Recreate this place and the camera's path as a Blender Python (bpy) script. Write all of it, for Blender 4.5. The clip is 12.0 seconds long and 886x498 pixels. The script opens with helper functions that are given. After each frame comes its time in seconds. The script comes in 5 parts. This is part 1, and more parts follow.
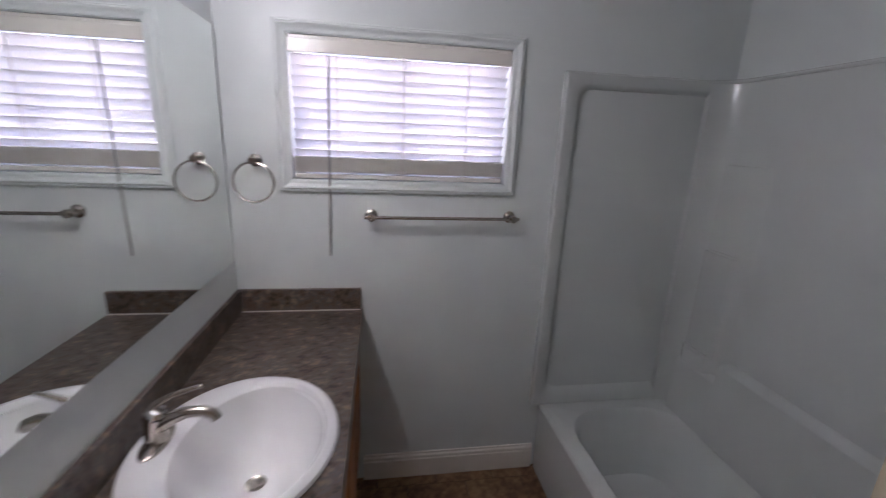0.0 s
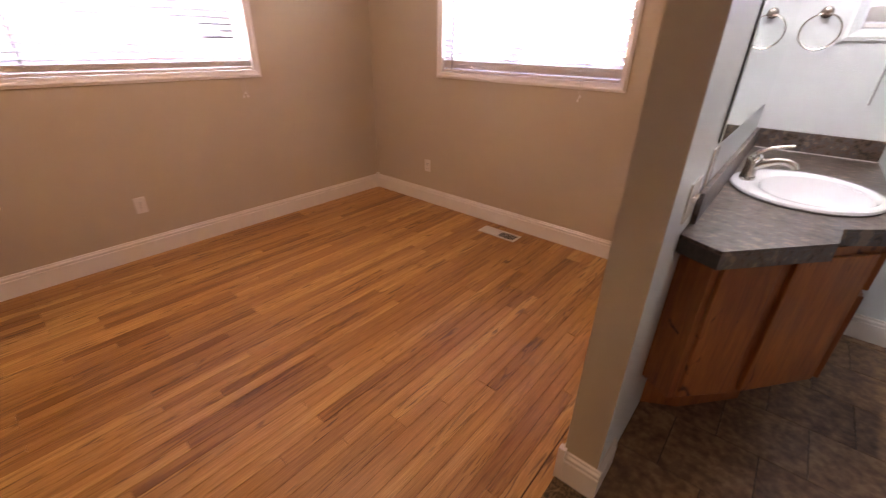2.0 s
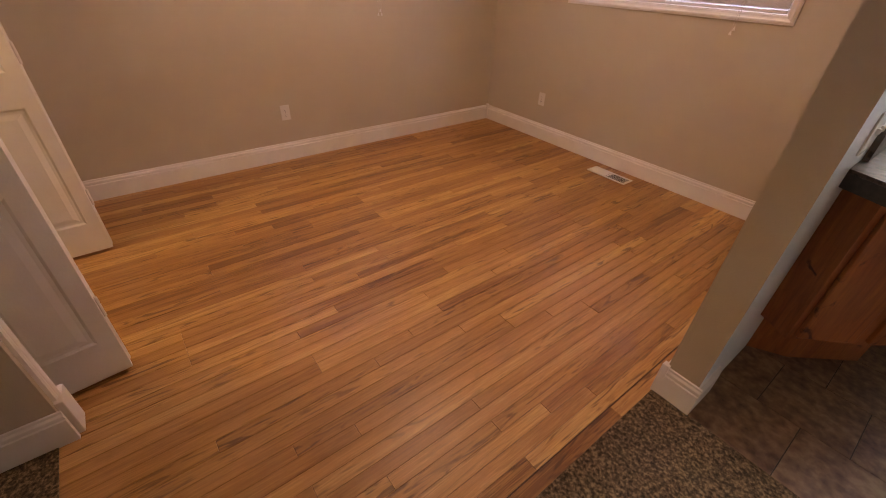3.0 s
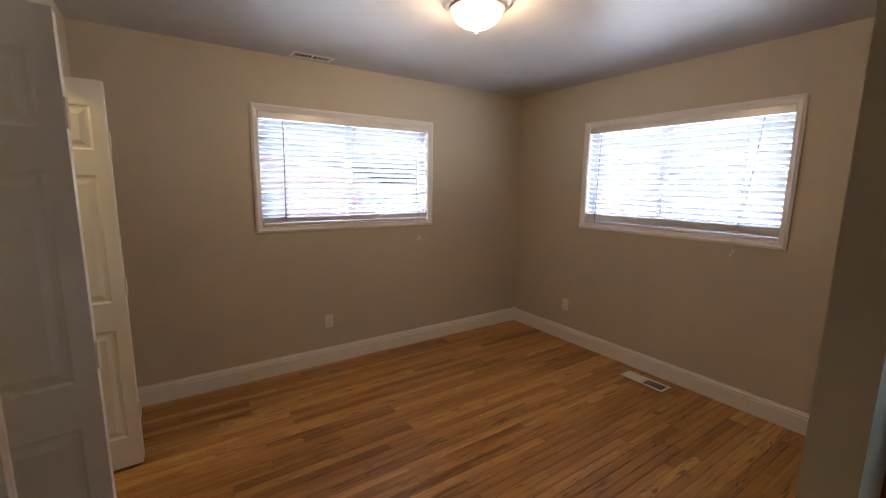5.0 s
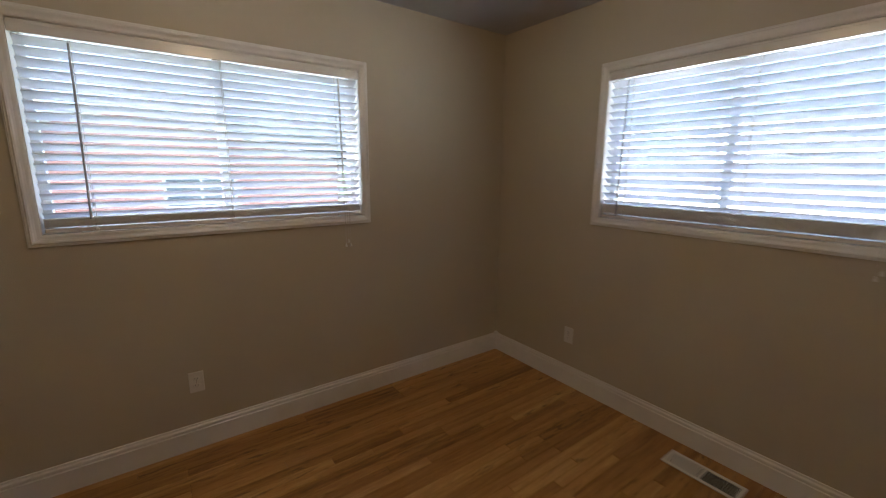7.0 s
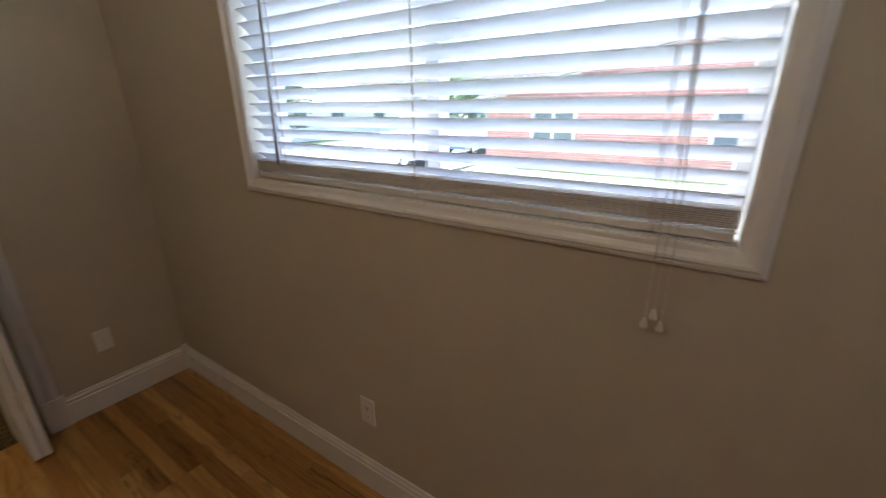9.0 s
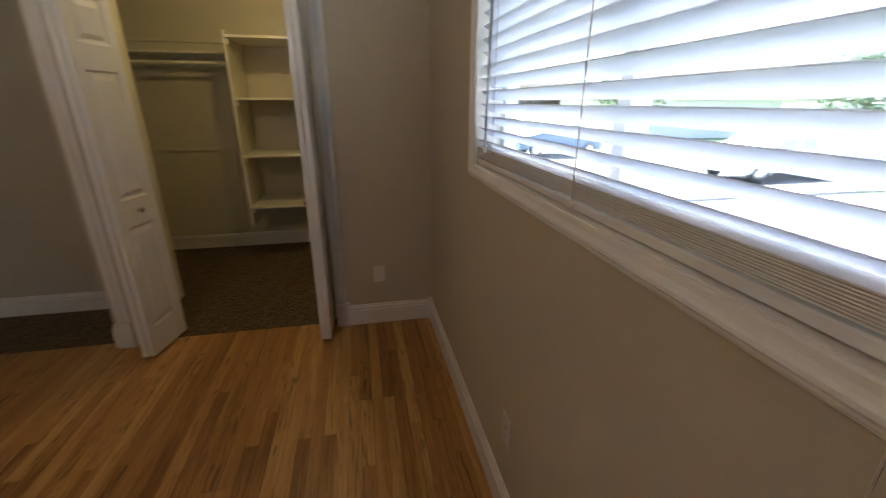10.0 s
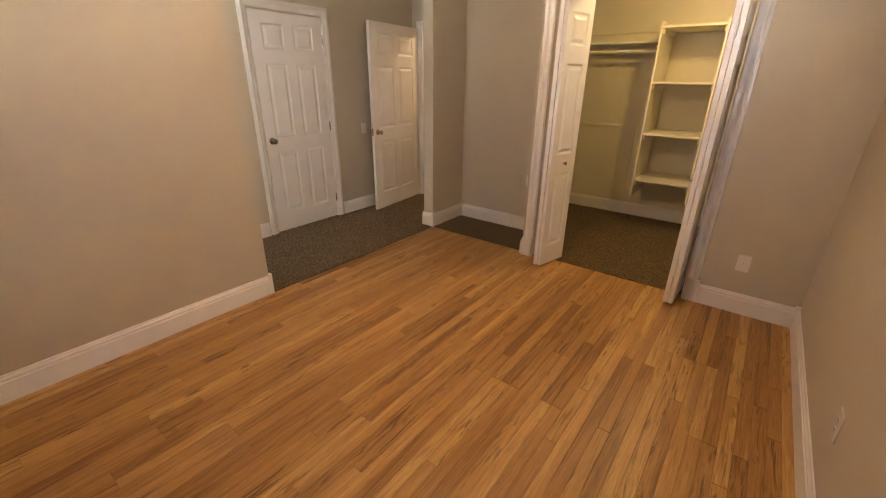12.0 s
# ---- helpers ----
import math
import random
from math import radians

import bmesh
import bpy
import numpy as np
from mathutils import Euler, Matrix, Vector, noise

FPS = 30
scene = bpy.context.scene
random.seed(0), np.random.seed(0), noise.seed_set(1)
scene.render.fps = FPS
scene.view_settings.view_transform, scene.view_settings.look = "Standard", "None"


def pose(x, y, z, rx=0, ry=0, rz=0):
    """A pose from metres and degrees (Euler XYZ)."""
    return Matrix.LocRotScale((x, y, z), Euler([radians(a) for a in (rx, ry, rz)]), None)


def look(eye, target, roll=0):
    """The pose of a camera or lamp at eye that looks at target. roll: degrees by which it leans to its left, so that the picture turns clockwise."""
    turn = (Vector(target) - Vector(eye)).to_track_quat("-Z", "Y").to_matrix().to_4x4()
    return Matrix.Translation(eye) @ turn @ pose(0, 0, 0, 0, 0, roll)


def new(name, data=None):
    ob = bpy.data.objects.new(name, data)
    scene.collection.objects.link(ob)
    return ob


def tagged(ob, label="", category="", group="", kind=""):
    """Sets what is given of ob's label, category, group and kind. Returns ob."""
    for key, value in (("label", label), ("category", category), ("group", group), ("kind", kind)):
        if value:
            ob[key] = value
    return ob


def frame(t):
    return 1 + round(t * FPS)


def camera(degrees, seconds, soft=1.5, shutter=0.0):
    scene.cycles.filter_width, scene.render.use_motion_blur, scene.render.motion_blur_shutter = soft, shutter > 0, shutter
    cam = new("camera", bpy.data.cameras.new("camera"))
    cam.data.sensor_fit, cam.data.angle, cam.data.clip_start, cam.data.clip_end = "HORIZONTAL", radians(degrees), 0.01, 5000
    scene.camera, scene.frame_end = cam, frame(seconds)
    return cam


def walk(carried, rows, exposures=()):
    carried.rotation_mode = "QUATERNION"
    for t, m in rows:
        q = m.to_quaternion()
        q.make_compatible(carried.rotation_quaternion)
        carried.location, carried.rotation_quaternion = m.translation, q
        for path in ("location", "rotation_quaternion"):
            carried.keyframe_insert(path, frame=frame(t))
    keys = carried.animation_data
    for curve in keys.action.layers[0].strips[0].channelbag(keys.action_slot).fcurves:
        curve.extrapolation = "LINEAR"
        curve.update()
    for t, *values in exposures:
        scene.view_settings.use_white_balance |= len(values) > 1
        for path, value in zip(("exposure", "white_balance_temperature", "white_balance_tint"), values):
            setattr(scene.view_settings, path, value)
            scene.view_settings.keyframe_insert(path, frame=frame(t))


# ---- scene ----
cam = camera(94.6, 12.0, soft=1.0, shutter=0.3)
PATH = [
    (0, (3.837, -1.792, 1.722), (4.14, 0.118, 1.21), 2.4),
    (0.5, (3.622, -2.046, 1.747), (3.538, -0.142, 1.142), 1.7),
    (1, (3.499, -2.371, 1.68), (3.119, -0.536, 0.984), 1.3),
    (1.5, (3.434, -2.658, 1.613), (2.601, -1.073, 0.722), 0.1),
    (2, (3.386, -2.934, 1.456), (2.248, -1.56, 0.552), 1.1),
    (2.5, (3.342, -3.176, 1.424), (2.095, -2.024, 0.366), 0.9),
    (2.7, (3.352, -3.233, 1.391), (2.092, -2.178, 0.251), 1.8),
    (4.3, (3.454, -3.262, 1.514), (1.901, -2.32, 0.678), 1.1),
    (4.5, (3.445, -3.299, 1.531), (1.847, -2.287, 0.879), 1.0),
    (5, (3.401, -3.324, 1.579), (1.764, -2.218, 1.265), 0.7),
    (5.5, (3.308, -3.268, 1.573), (1.747, -2.037, 1.353), 0.6),
    (6, (3.114, -2.976, 1.572), (1.598, -1.705, 1.28), 0.5),
    (6.5, (2.842, -2.661, 1.537), (1.346, -1.383, 1.178), 0.6),
    (6.7, (2.685, -2.544, 1.531), (1.172, -1.289, 1.162), 0.6),
    (8.5, (1.203, -1.341, 1.492), (-0.683, -1.744, 0.96), -0.7),
    (9, (0.884, -1.265, 1.483), (-0.674, -2.328, 0.819), -0.6),
    (9.5, (0.573, -1.227, 1.408), (-0.369, -2.824, 0.658), -1.0),
    (10, (0.445, -1.16, 1.459), (0.069, -3.004, 0.781), 0.1),
    (10.5, (0.368, -0.975, 1.492), (0.724, -2.829, 0.832), -0.5),
    (10.7, (0.373, -0.892, 1.493), (0.953, -2.678, 0.803), -0.1),
    (11, (0.401, -0.773, 1.474), (1.175, -2.456, 0.721), 0.3),
    (11.5, (0.447, -0.589, 1.452), (1.452, -2.081, 0.578), 0.5),
    (12, (0.451, -0.506, 1.495), (1.568, -1.975, 0.725), 0.7),
]
walk(cam, [(t, look(eye, target, roll)) for t, eye, target, roll in PATH],
     [(0, 3.6, 5850, 36), (0.5, 3.55, 5850, 36), (1.0, 4.05, 5850, 36), (1.5, 4.5, 5850, 36), (2.0, 4.92, 6100, 39), (2.7, 4.92, 6150, 38),
      (4.3, 5.3, 5500, 22), (4.5, 5.2, 5350, 19), (5.0, 4.05, 5300, 13), (5.5, 3.5, 5350, 11), (6.0, 3.5, 5250, 9), (6.7, 3.45, 5200, 7),
      (8.5, 3.45, 5200, 6), (9.5, 3.5, 5200, 6), (10.0, 3.55, 5250, 6), (10.5, 3.72, 5450, 10), (11.0, 4.3, 6000, 15), (11.5, 4.95, 6050, 16), (12.0, 5.05, 6000, 16)])

# ---- light ----
world = bpy.data.worlds.new("sky_world")
world.use_nodes = True
scene.world = world
sky = world.node_tree.nodes.new("ShaderNodeTexSky")
sky.sky_type = 'NISHITA'
sky.sun_disc = False
sky.sun_elevation = radians(53)
sky.sun_rotation = radians(179)
sky.air_density, sky.dust_density, sky.ozone_density = 0.7, 10.0, 0.4
world.node_tree.nodes["Background"].inputs["Strength"].default_value = 0.15
world.node_tree.links.new(sky.outputs["Color"], world.node_tree.nodes["Background"].inputs["Color"])
sun_data = bpy.data.lights.new("sun", "SUN")
sun_data.energy, sun_data.angle, sun_data.color = 5.0, radians(0.5), (1.0, 0.95, 0.88)
sun = new("sun", sun_data)
sun.matrix_world = look((0.2, -12, 16), (0, 0, 0))


def lamp(name, place, watts, colour, radius):
    d = bpy.data.lights.new(name, "POINT")
    d.energy, d.color, d.shadow_soft_size = watts, colour, radius
    o = new(name, d)
    o.location = place
    return o


WARM = (1.0, 0.67, 0.36)
lamp("bedroom_bulb", (1.578, -1.895, 2.36), 1.55, (1.0, 0.63, 0.31), 0.06)
lamp("closet_bulb", (1.0, -4.30, 2.30), 1.05, (1.0, 0.66, 0.24), 0.05)
lamp("hall_bulb", (3.7, -5.4, 2.3), 1.1, WARM, 0.06)
lamp("vanity_bulb", (3.34, -1.10, 2.31), 0.53, (0.96, 1.0, 0.87), 0.03)
lamp("vanity_bulb", (3.34, -0.80, 2.31), 0.49, (0.96, 1.0, 0.87), 0.03)


# ---- materials ----
def mat(name, colour, rough=0.5, metal=0.0, vary=0.06, vscale=3.0, bump=0.0, bscale=150.0, spec=0.5):
    """A plain surface with slow colour drift, fine grain and relief at true size."""
    m = bpy.data.materials.new(name)
    m.use_nodes = True
    nt = m.node_tree
    b = nt.nodes["Principled BSDF"]
    geo = nt.nodes.new("ShaderNodeNewGeometry")
    n1 = nt.nodes.new("ShaderNodeTexNoise")
    n1.inputs["Scale"].default_value, n1.inputs["Detail"].default_value = vscale, 6
    nt.links.new(geo.outputs["Position"], n1.inputs["Vector"])
    ramp = nt.nodes.new("ShaderNodeMapRange")
    ramp.inputs["From Min"].default_value, ramp.inputs["From Max"].default_value = 0.3, 0.7
    ramp.inputs["To Min"].default_value, ramp.inputs["To Max"].default_value = 1 - vary, 1 + vary
    nt.links.new(n1.outputs["Fac"], ramp.inputs["Value"])
    mul = nt.nodes.new("ShaderNodeVectorMath")
    mul.operation = 'SCALE'
    mul.inputs[0].default_value = colour
    nt.links.new(ramp.outputs["Result"], mul.inputs["Scale"])
    nt.links.new(mul.outputs["Vector"], b.inputs["Base Color"])
    b.inputs["Roughness"].default_value, b.inputs["Metallic"].default_value = rough, metal
    b.inputs["Specular IOR Level"].default_value = spec
    if bump:
        n2 = nt.nodes.new("ShaderNodeTexNoise")
        n2.inputs["Scale"].default_value, n2.inputs["Detail"].default_value = bscale, 4
        nt.links.new(geo.outputs["Position"], n2.inputs["Vector"])
        bp = nt.nodes.new("ShaderNodeBump")
        bp.inputs["Strength"].default_value, bp.inputs["Distance"].default_value = bump, 0.002
        nt.links.new(n2.outputs["Fac"], bp.inputs["Height"])
        nt.links.new(bp.outputs["Normal"], b.inputs["Normal"])
    return m


def wood_mat(name, dark, light, scale_xyz, rough=0.35, knots=0.0, rand=0.6, knot_scale=(7, 7, 3), edge=(0.63, 0.73), fine=0.0, soft=1.0):
    """Wood with long grain, flecks, and a tone of its own for each piece."""
    m = bpy.data.materials.new(name)
    m.use_nodes = True
    nt = m.node_tree
    b = nt.nodes["Principled BSDF"]
    geo = nt.nodes.new("ShaderNodeNewGeometry")
    info = nt.nodes.new("ShaderNodeObjectInfo")
    off = nt.nodes.new("ShaderNodeVectorMath")
    off.operation = 'MULTIPLY_ADD'
    nt.links.new(info.outputs["Random"], off.inputs[0])
    off.inputs[1].default_value = (17.0, 31.0, 7.0)
    nt.links.new(geo.outputs["Position"], off.inputs[2])
    mp = nt.nodes.new("ShaderNodeMapping")
    mp.inputs["Scale"].default_value = scale_xyz
    nt.links.new(off.outputs["Vector"], mp.inputs["Vector"])
    n1 = nt.nodes.new("ShaderNodeTexNoise")
    n1.inputs["Scale"].default_value, n1.inputs["Detail"].default_value, n1.inputs["Distortion"].default_value = 1.0, 8, 1.2
    nt.links.new(mp.outputs["Vector"], n1.inputs["Vector"])
    mp2 = nt.nodes.new("ShaderNodeMapping")
    mp2.inputs["Scale"].default_value = [s * 0.22 for s in scale_xyz]
    nt.links.new(off.outputs["Vector"], mp2.inputs["Vector"])
    n2 = nt.nodes.new("ShaderNodeTexNoise")
    n2.inputs["Scale"].default_value, n2.inputs["Detail"].default_value = 1.0, 3
    nt.links.new(mp2.outputs["Vector"], n2.inputs["Vector"])
    a1 = nt.nodes.new("ShaderNodeMath")
    a1.operation = 'MULTIPLY_ADD'
    nt.links.new(info.outputs["Random"], a1.inputs[0])
    a1.inputs[1].default_value, a1.inputs[2].default_value = rand, -rand / 2
    a0 = nt.nodes.new("ShaderNodeMath")
    a0.operation = 'MULTIPLY_ADD'
    nt.links.new(n1.outputs["Fac"], a0.inputs[0])
    a0.inputs[1].default_value, a0.inputs[2].default_value = soft, 0.5 * (1 - soft)
    a2 = nt.nodes.new("ShaderNodeMath")
    nt.links.new(a0.outputs["Value"], a2.inputs[0])
    nt.links.new(a1.outputs["Value"], a2.inputs[1])
    a3 = nt.nodes.new("ShaderNodeMath")
    a3.operation = 'MULTIPLY_ADD'
    nt.links.new(n2.outputs["Fac"], a3.inputs[0])
    a3.inputs[1].default_value = 0.7 * soft
    a4 = nt.nodes.new("ShaderNodeMath")
    a4.operation = 'SUBTRACT'
    nt.links.new(a2.outputs["Value"], a3.inputs[2])
    nt.links.new(a3.outputs["Value"], a4.inputs[0])
    a4.inputs[1].default_value = 0.35 * soft
    cr = nt.nodes.new("ShaderNodeValToRGB")
    cr.color_ramp.elements[0].position, cr.color_ramp.elements[1].position = 0.12, 0.78
    cr.color_ramp.elements[0].color, cr.color_ramp.elements[1].color = (*dark, 1), (*light, 1)
    nt.links.new(a4.outputs["Value"], cr.inputs["Fac"])
    mp4 = nt.nodes.new("ShaderNodeMapping")
    mp4.inputs["Scale"].default_value = [s * 4.5 for s in scale_xyz]
    nt.links.new(off.outputs["Vector"], mp4.inputs["Vector"])
    n4 = nt.nodes.new("ShaderNodeTexNoise")
    n4.inputs["Scale"].default_value, n4.inputs["Detail"].default_value = 1.0, 4
    nt.links.new(mp4.outputs["Vector"], n4.inputs["Vector"])
    pores = nt.nodes.new("ShaderNodeMapRange")
    pores.inputs["From Min"].default_value, pores.inputs["From Max"].default_value = 0.35, 0.65
    pores.inputs["To Min"].default_value, pores.inputs["To Max"].default_value = 1 - fine, 1 + fine
    nt.links.new(n4.outputs["Fac"], pores.inputs["Value"])
    grain = nt.nodes.new("ShaderNodeVectorMath")
    grain.operation = 'SCALE'
    nt.links.new(cr.outputs["Color"], grain.inputs[0])
    nt.links.new(pores.outputs["Result"], grain.inputs["Scale"])
    col = grain.outputs["Vector"]
    mp3 = nt.nodes.new("ShaderNodeMapping")
    mp3.inputs["Scale"].default_value = knot_scale
    nt.links.new(off.outputs["Vector"], mp3.inputs["Vector"])
    n3 = nt.nodes.new("ShaderNodeTexNoise")
    n3.inputs["Scale"].default_value, n3.inputs["Detail"].default_value, n3.inputs["Distortion"].default_value = 1.0, 6, 1.3
    nt.links.new(mp3.outputs["Vector"], n3.inputs["Vector"])
    mr = nt.nodes.new("ShaderNodeMapRange")
    mr.inputs["From Min"].default_value, mr.inputs["From Max"].default_value = edge
    mr.inputs["To Max"].default_value = knots
    nt.links.new(n3.outputs["Fac"], mr.inputs["Value"])
    mix = nt.nodes.new("ShaderNodeMix")
    mix.data_type = 'RGBA'
    nt.links.new(mr.outputs["Result"], mix.inputs["Factor"])
    nt.links.new(col, mix.inputs["A"])
    mix.inputs["B"].default_value = (dark[0] * 0.35, dark[1] * 0.3, dark[2] * 0.3, 1)
    nt.links.new(mix.outputs["Result"], b.inputs["Base Color"])
    rr = nt.nodes.new("ShaderNodeMapRange")
    rr.inputs["To Min"].default_value, rr.inputs["To Max"].default_value = rough - 0.08, rough + 0.12
    nt.links.new(n1.outputs["Fac"], rr.inputs["Value"])
    nt.links.new(rr.outputs["Result"], b.inputs["Roughness"])
    bp = nt.nodes.new("ShaderNodeBump")
    bp.inputs["Strength"].default_value, bp.inputs["Distance"].default_value = 0.25, 0.001
    nt.links.new(n1.outputs["Fac"], bp.inputs["Height"])
    nt.links.new(bp.outputs["Normal"], b.inputs["Normal"])
    return m


def oak_mat(name):
    """Varnished oak strips running along y: a tone for each strip, long grain, and mineral streaks on some strips."""
    m = bpy.data.materials.new(name)
    m.use_nodes = True
    nt = m.node_tree
    b = nt.nodes["Principled BSDF"]
    geo, info = nt.nodes.new("ShaderNodeNewGeometry"), nt.nodes.new("ShaderNodeObjectInfo")

    def math_node(op, a, c, d=None):
        n = nt.nodes.new("ShaderNodeMath")
        n.operation = op
        for i, v in enumerate((a, c, d)):
            if v is None:
                continue
            if isinstance(v, (int, float)):
                n.inputs[i].default_value = v
            else:
                nt.links.new(v, n.inputs[i])
        return n.outputs["Value"]

    def field(scale, detail, distortion=0.0):
        mp, n = nt.nodes.new("ShaderNodeMapping"), nt.nodes.new("ShaderNodeTexNoise")
        mp.inputs["Scale"].default_value = scale
        nt.links.new(off.outputs["Vector"], mp.inputs["Vector"])
        nt.links.new(mp.outputs["Vector"], n.inputs["Vector"])
        n.inputs["Scale"].default_value, n.inputs["Detail"].default_value, n.inputs["Distortion"].default_value = 1.0, detail, distortion
        return n.outputs["Fac"]

    def band(value, lo, hi, to0, to1):
        n = nt.nodes.new("ShaderNodeMapRange")
        n.inputs["From Min"].default_value, n.inputs["From Max"].default_value = lo, hi
        n.inputs["To Min"].default_value, n.inputs["To Max"].default_value = to0, to1
        nt.links.new(value, n.inputs["Value"])
        return n.outputs["Result"]
    off = nt.nodes.new("ShaderNodeVectorMath")
    off.operation = 'MULTIPLY_ADD'
    nt.links.new(info.outputs["Random"], off.inputs[0])
    off.inputs[1].default_value = (37.0, 61.0, 7.0)
    nt.links.new(geo.outputs["Position"], off.inputs[2])
    r1 = info.outputs["Random"]
    r2 = math_node('FRACT', math_node('MULTIPLY', r1, 57.31), 0.0)
    broad = field((16, 1.1, 4), 4, 0.6)
    grain = field((95, 2.6, 20), 7, 1.4)
    pores = field((420, 14, 60), 3)
    tone = math_node('ADD', band(r1, 0.0, 1.0, 0.12, 0.92), band(broad, 0.38, 0.62, -0.17, 0.17))
    tone = math_node('ADD', tone, band(grain, 0.38, 0.62, -0.15, 0.15))
    cr = nt.nodes.new("ShaderNodeValToRGB")
    el = cr.color_ramp.elements
    el[0].position, el[0].color = 0.0, (0.22, 0.098, 0.024, 1)
    el[1].position, el[1].color = 1.0, (0.59, 0.348, 0.104, 1)
    for p, c in ((0.15, (0.33, 0.155, 0.038)), (0.45, (0.42, 0.211, 0.053)), (0.75, (0.485, 0.257, 0.068))):
        el.new(p).color = (*c, 1)
    nt.links.new(tone, cr.inputs["Fac"])
    rosy = nt.nodes.new("ShaderNodeMix")
    rosy.data_type = 'RGBA'
    rosy.blend_type = 'MULTIPLY'
    nt.links.new(band(r2, 0.55, 1.0, 0.0, 1.0), rosy.inputs["Factor"])
    nt.links.new(cr.outputs["Color"], rosy.inputs["A"])
    rosy.inputs["B"].default_value = (0.97, 0.94, 0.97, 1)
    fine = nt.nodes.new("ShaderNodeVectorMath")
    fine.operation = 'SCALE'
    nt.links.new(rosy.outputs["Result"], fine.inputs[0])
    nt.links.new(band(pores, 0.38, 0.62, 0.85, 1.03), fine.inputs["Scale"])
    streak = band(field((30, 3.0, 8), 6, 2.4), 0.54, 0.655, 0.0, 0.76)
    some = band(r2, 0.28, 0.60, 1.0, 0.25)
    dark = nt.nodes.new("ShaderNodeMix")
    dark.data_type = 'RGBA'
    nt.links.new(math_node('MULTIPLY', streak, some), dark.inputs["Factor"])
    nt.links.new(fine.outputs["Vector"], dark.inputs["A"])
    dark.inputs["B"].default_value = (0.085, 0.038, 0.014, 1)
    nt.links.new(dark.outputs["Result"], b.inputs["Base Color"])
    nt.links.new(band(grain, 0.3, 0.7, 0.32, 0.46), b.inputs["Roughness"])
    b.inputs["Specular IOR Level"].default_value = 0.38
    bp = nt.nodes.new("ShaderNodeBump")
    bp.inputs["Strength"].default_value, bp.inputs["Distance"].default_value = 0.2, 0.0008
    nt.links.new(grain, bp.inputs["Height"])
    nt.links.new(bp.outputs["Normal"], b.inputs["Normal"])
    return m


def speckle_mat(name, colours, scale, rough, bump=0.1, second=9.0, stretch=(1, 1, 1), rand=0.0, spread=0.3):
    """Mottled laminate, stone or carpet: a ramp of colours over noise at two scales."""
    m = bpy.data.materials.new(name)
    m.use_nodes = True
    nt = m.node_tree
    b = nt.nodes["Principled BSDF"]
    geo = nt.nodes.new("ShaderNodeNewGeometry")
    info = nt.nodes.new("ShaderNodeObjectInfo")
    off = nt.nodes.new("ShaderNodeVectorMath")
    off.operation = 'MULTIPLY_ADD'
    nt.links.new(info.outputs["Random"], off.inputs[0])
    off.inputs[1].default_value = (5.0 * (rand > 0), 9.0 * (rand > 0), 3.0 * (rand > 0))
    nt.links.new(geo.outputs["Position"], off.inputs[2])
    mp = nt.nodes.new("ShaderNodeMapping")
    mp.inputs["Scale"].default_value = stretch
    nt.links.new(off.outputs["Vector"], mp.inputs["Vector"])
    n1 = nt.nodes.new("ShaderNodeTexNoise")
    n1.inputs["Scale"].default_value, n1.inputs["Detail"].default_value, n1.inputs["Roughness"].default_value = scale, 6, 0.7
    n2 = nt.nodes.new("ShaderNodeTexNoise")
    n2.inputs["Scale"].default_value, n2.inputs["Detail"].default_value = second, 5
    nt.links.new(mp.outputs["Vector"], n1.inputs["Vector"])
    nt.links.new(mp.outputs["Vector"], n2.inputs["Vector"])
    a = nt.nodes.new("ShaderNodeMath")
    nt.links.new(n1.outputs["Fac"], a.inputs[0])
    nt.links.new(n2.outputs["Fac"], a.inputs[1])
    h = nt.nodes.new("ShaderNodeMath")
    h.operation = 'MULTIPLY_ADD'
    nt.links.new(info.outputs["Random"], h.inputs[0])
    h.inputs[1].default_value = rand
    nt.links.new(a.outputs["Value"], h.inputs[2])
    mr = nt.nodes.new("ShaderNodeMapRange")
    mr.inputs["From Min"].default_value, mr.inputs["From Max"].default_value = 1 - spread + rand * 0.5, 1 + spread + rand * 0.5
    nt.links.new(h.outputs["Value"], mr.inputs["Value"])
    cr = nt.nodes.new("ShaderNodeValToRGB")
    el = cr.color_ramp.elements
    el[0].color, el[1].color = (*colours[0], 1), (*colours[-1], 1)
    for i, c in enumerate(colours[1:-1]):
        el.new((i + 1) / (len(colours) - 1)).color = (*c, 1)
    nt.links.new(mr.outputs["Result"], cr.inputs["Fac"])
    nt.links.new(cr.outputs["Color"], b.inputs["Base Color"])
    b.inputs["Roughness"].default_value = rough
    bp = nt.nodes.new("ShaderNodeBump")
    bp.inputs["Strength"].default_value, bp.inputs["Distance"].default_value = bump, 0.004
    nt.links.new(n1.outputs["Fac"], bp.inputs["Height"])
    nt.links.new(bp.outputs["Normal"], b.inputs["Normal"])
    return m


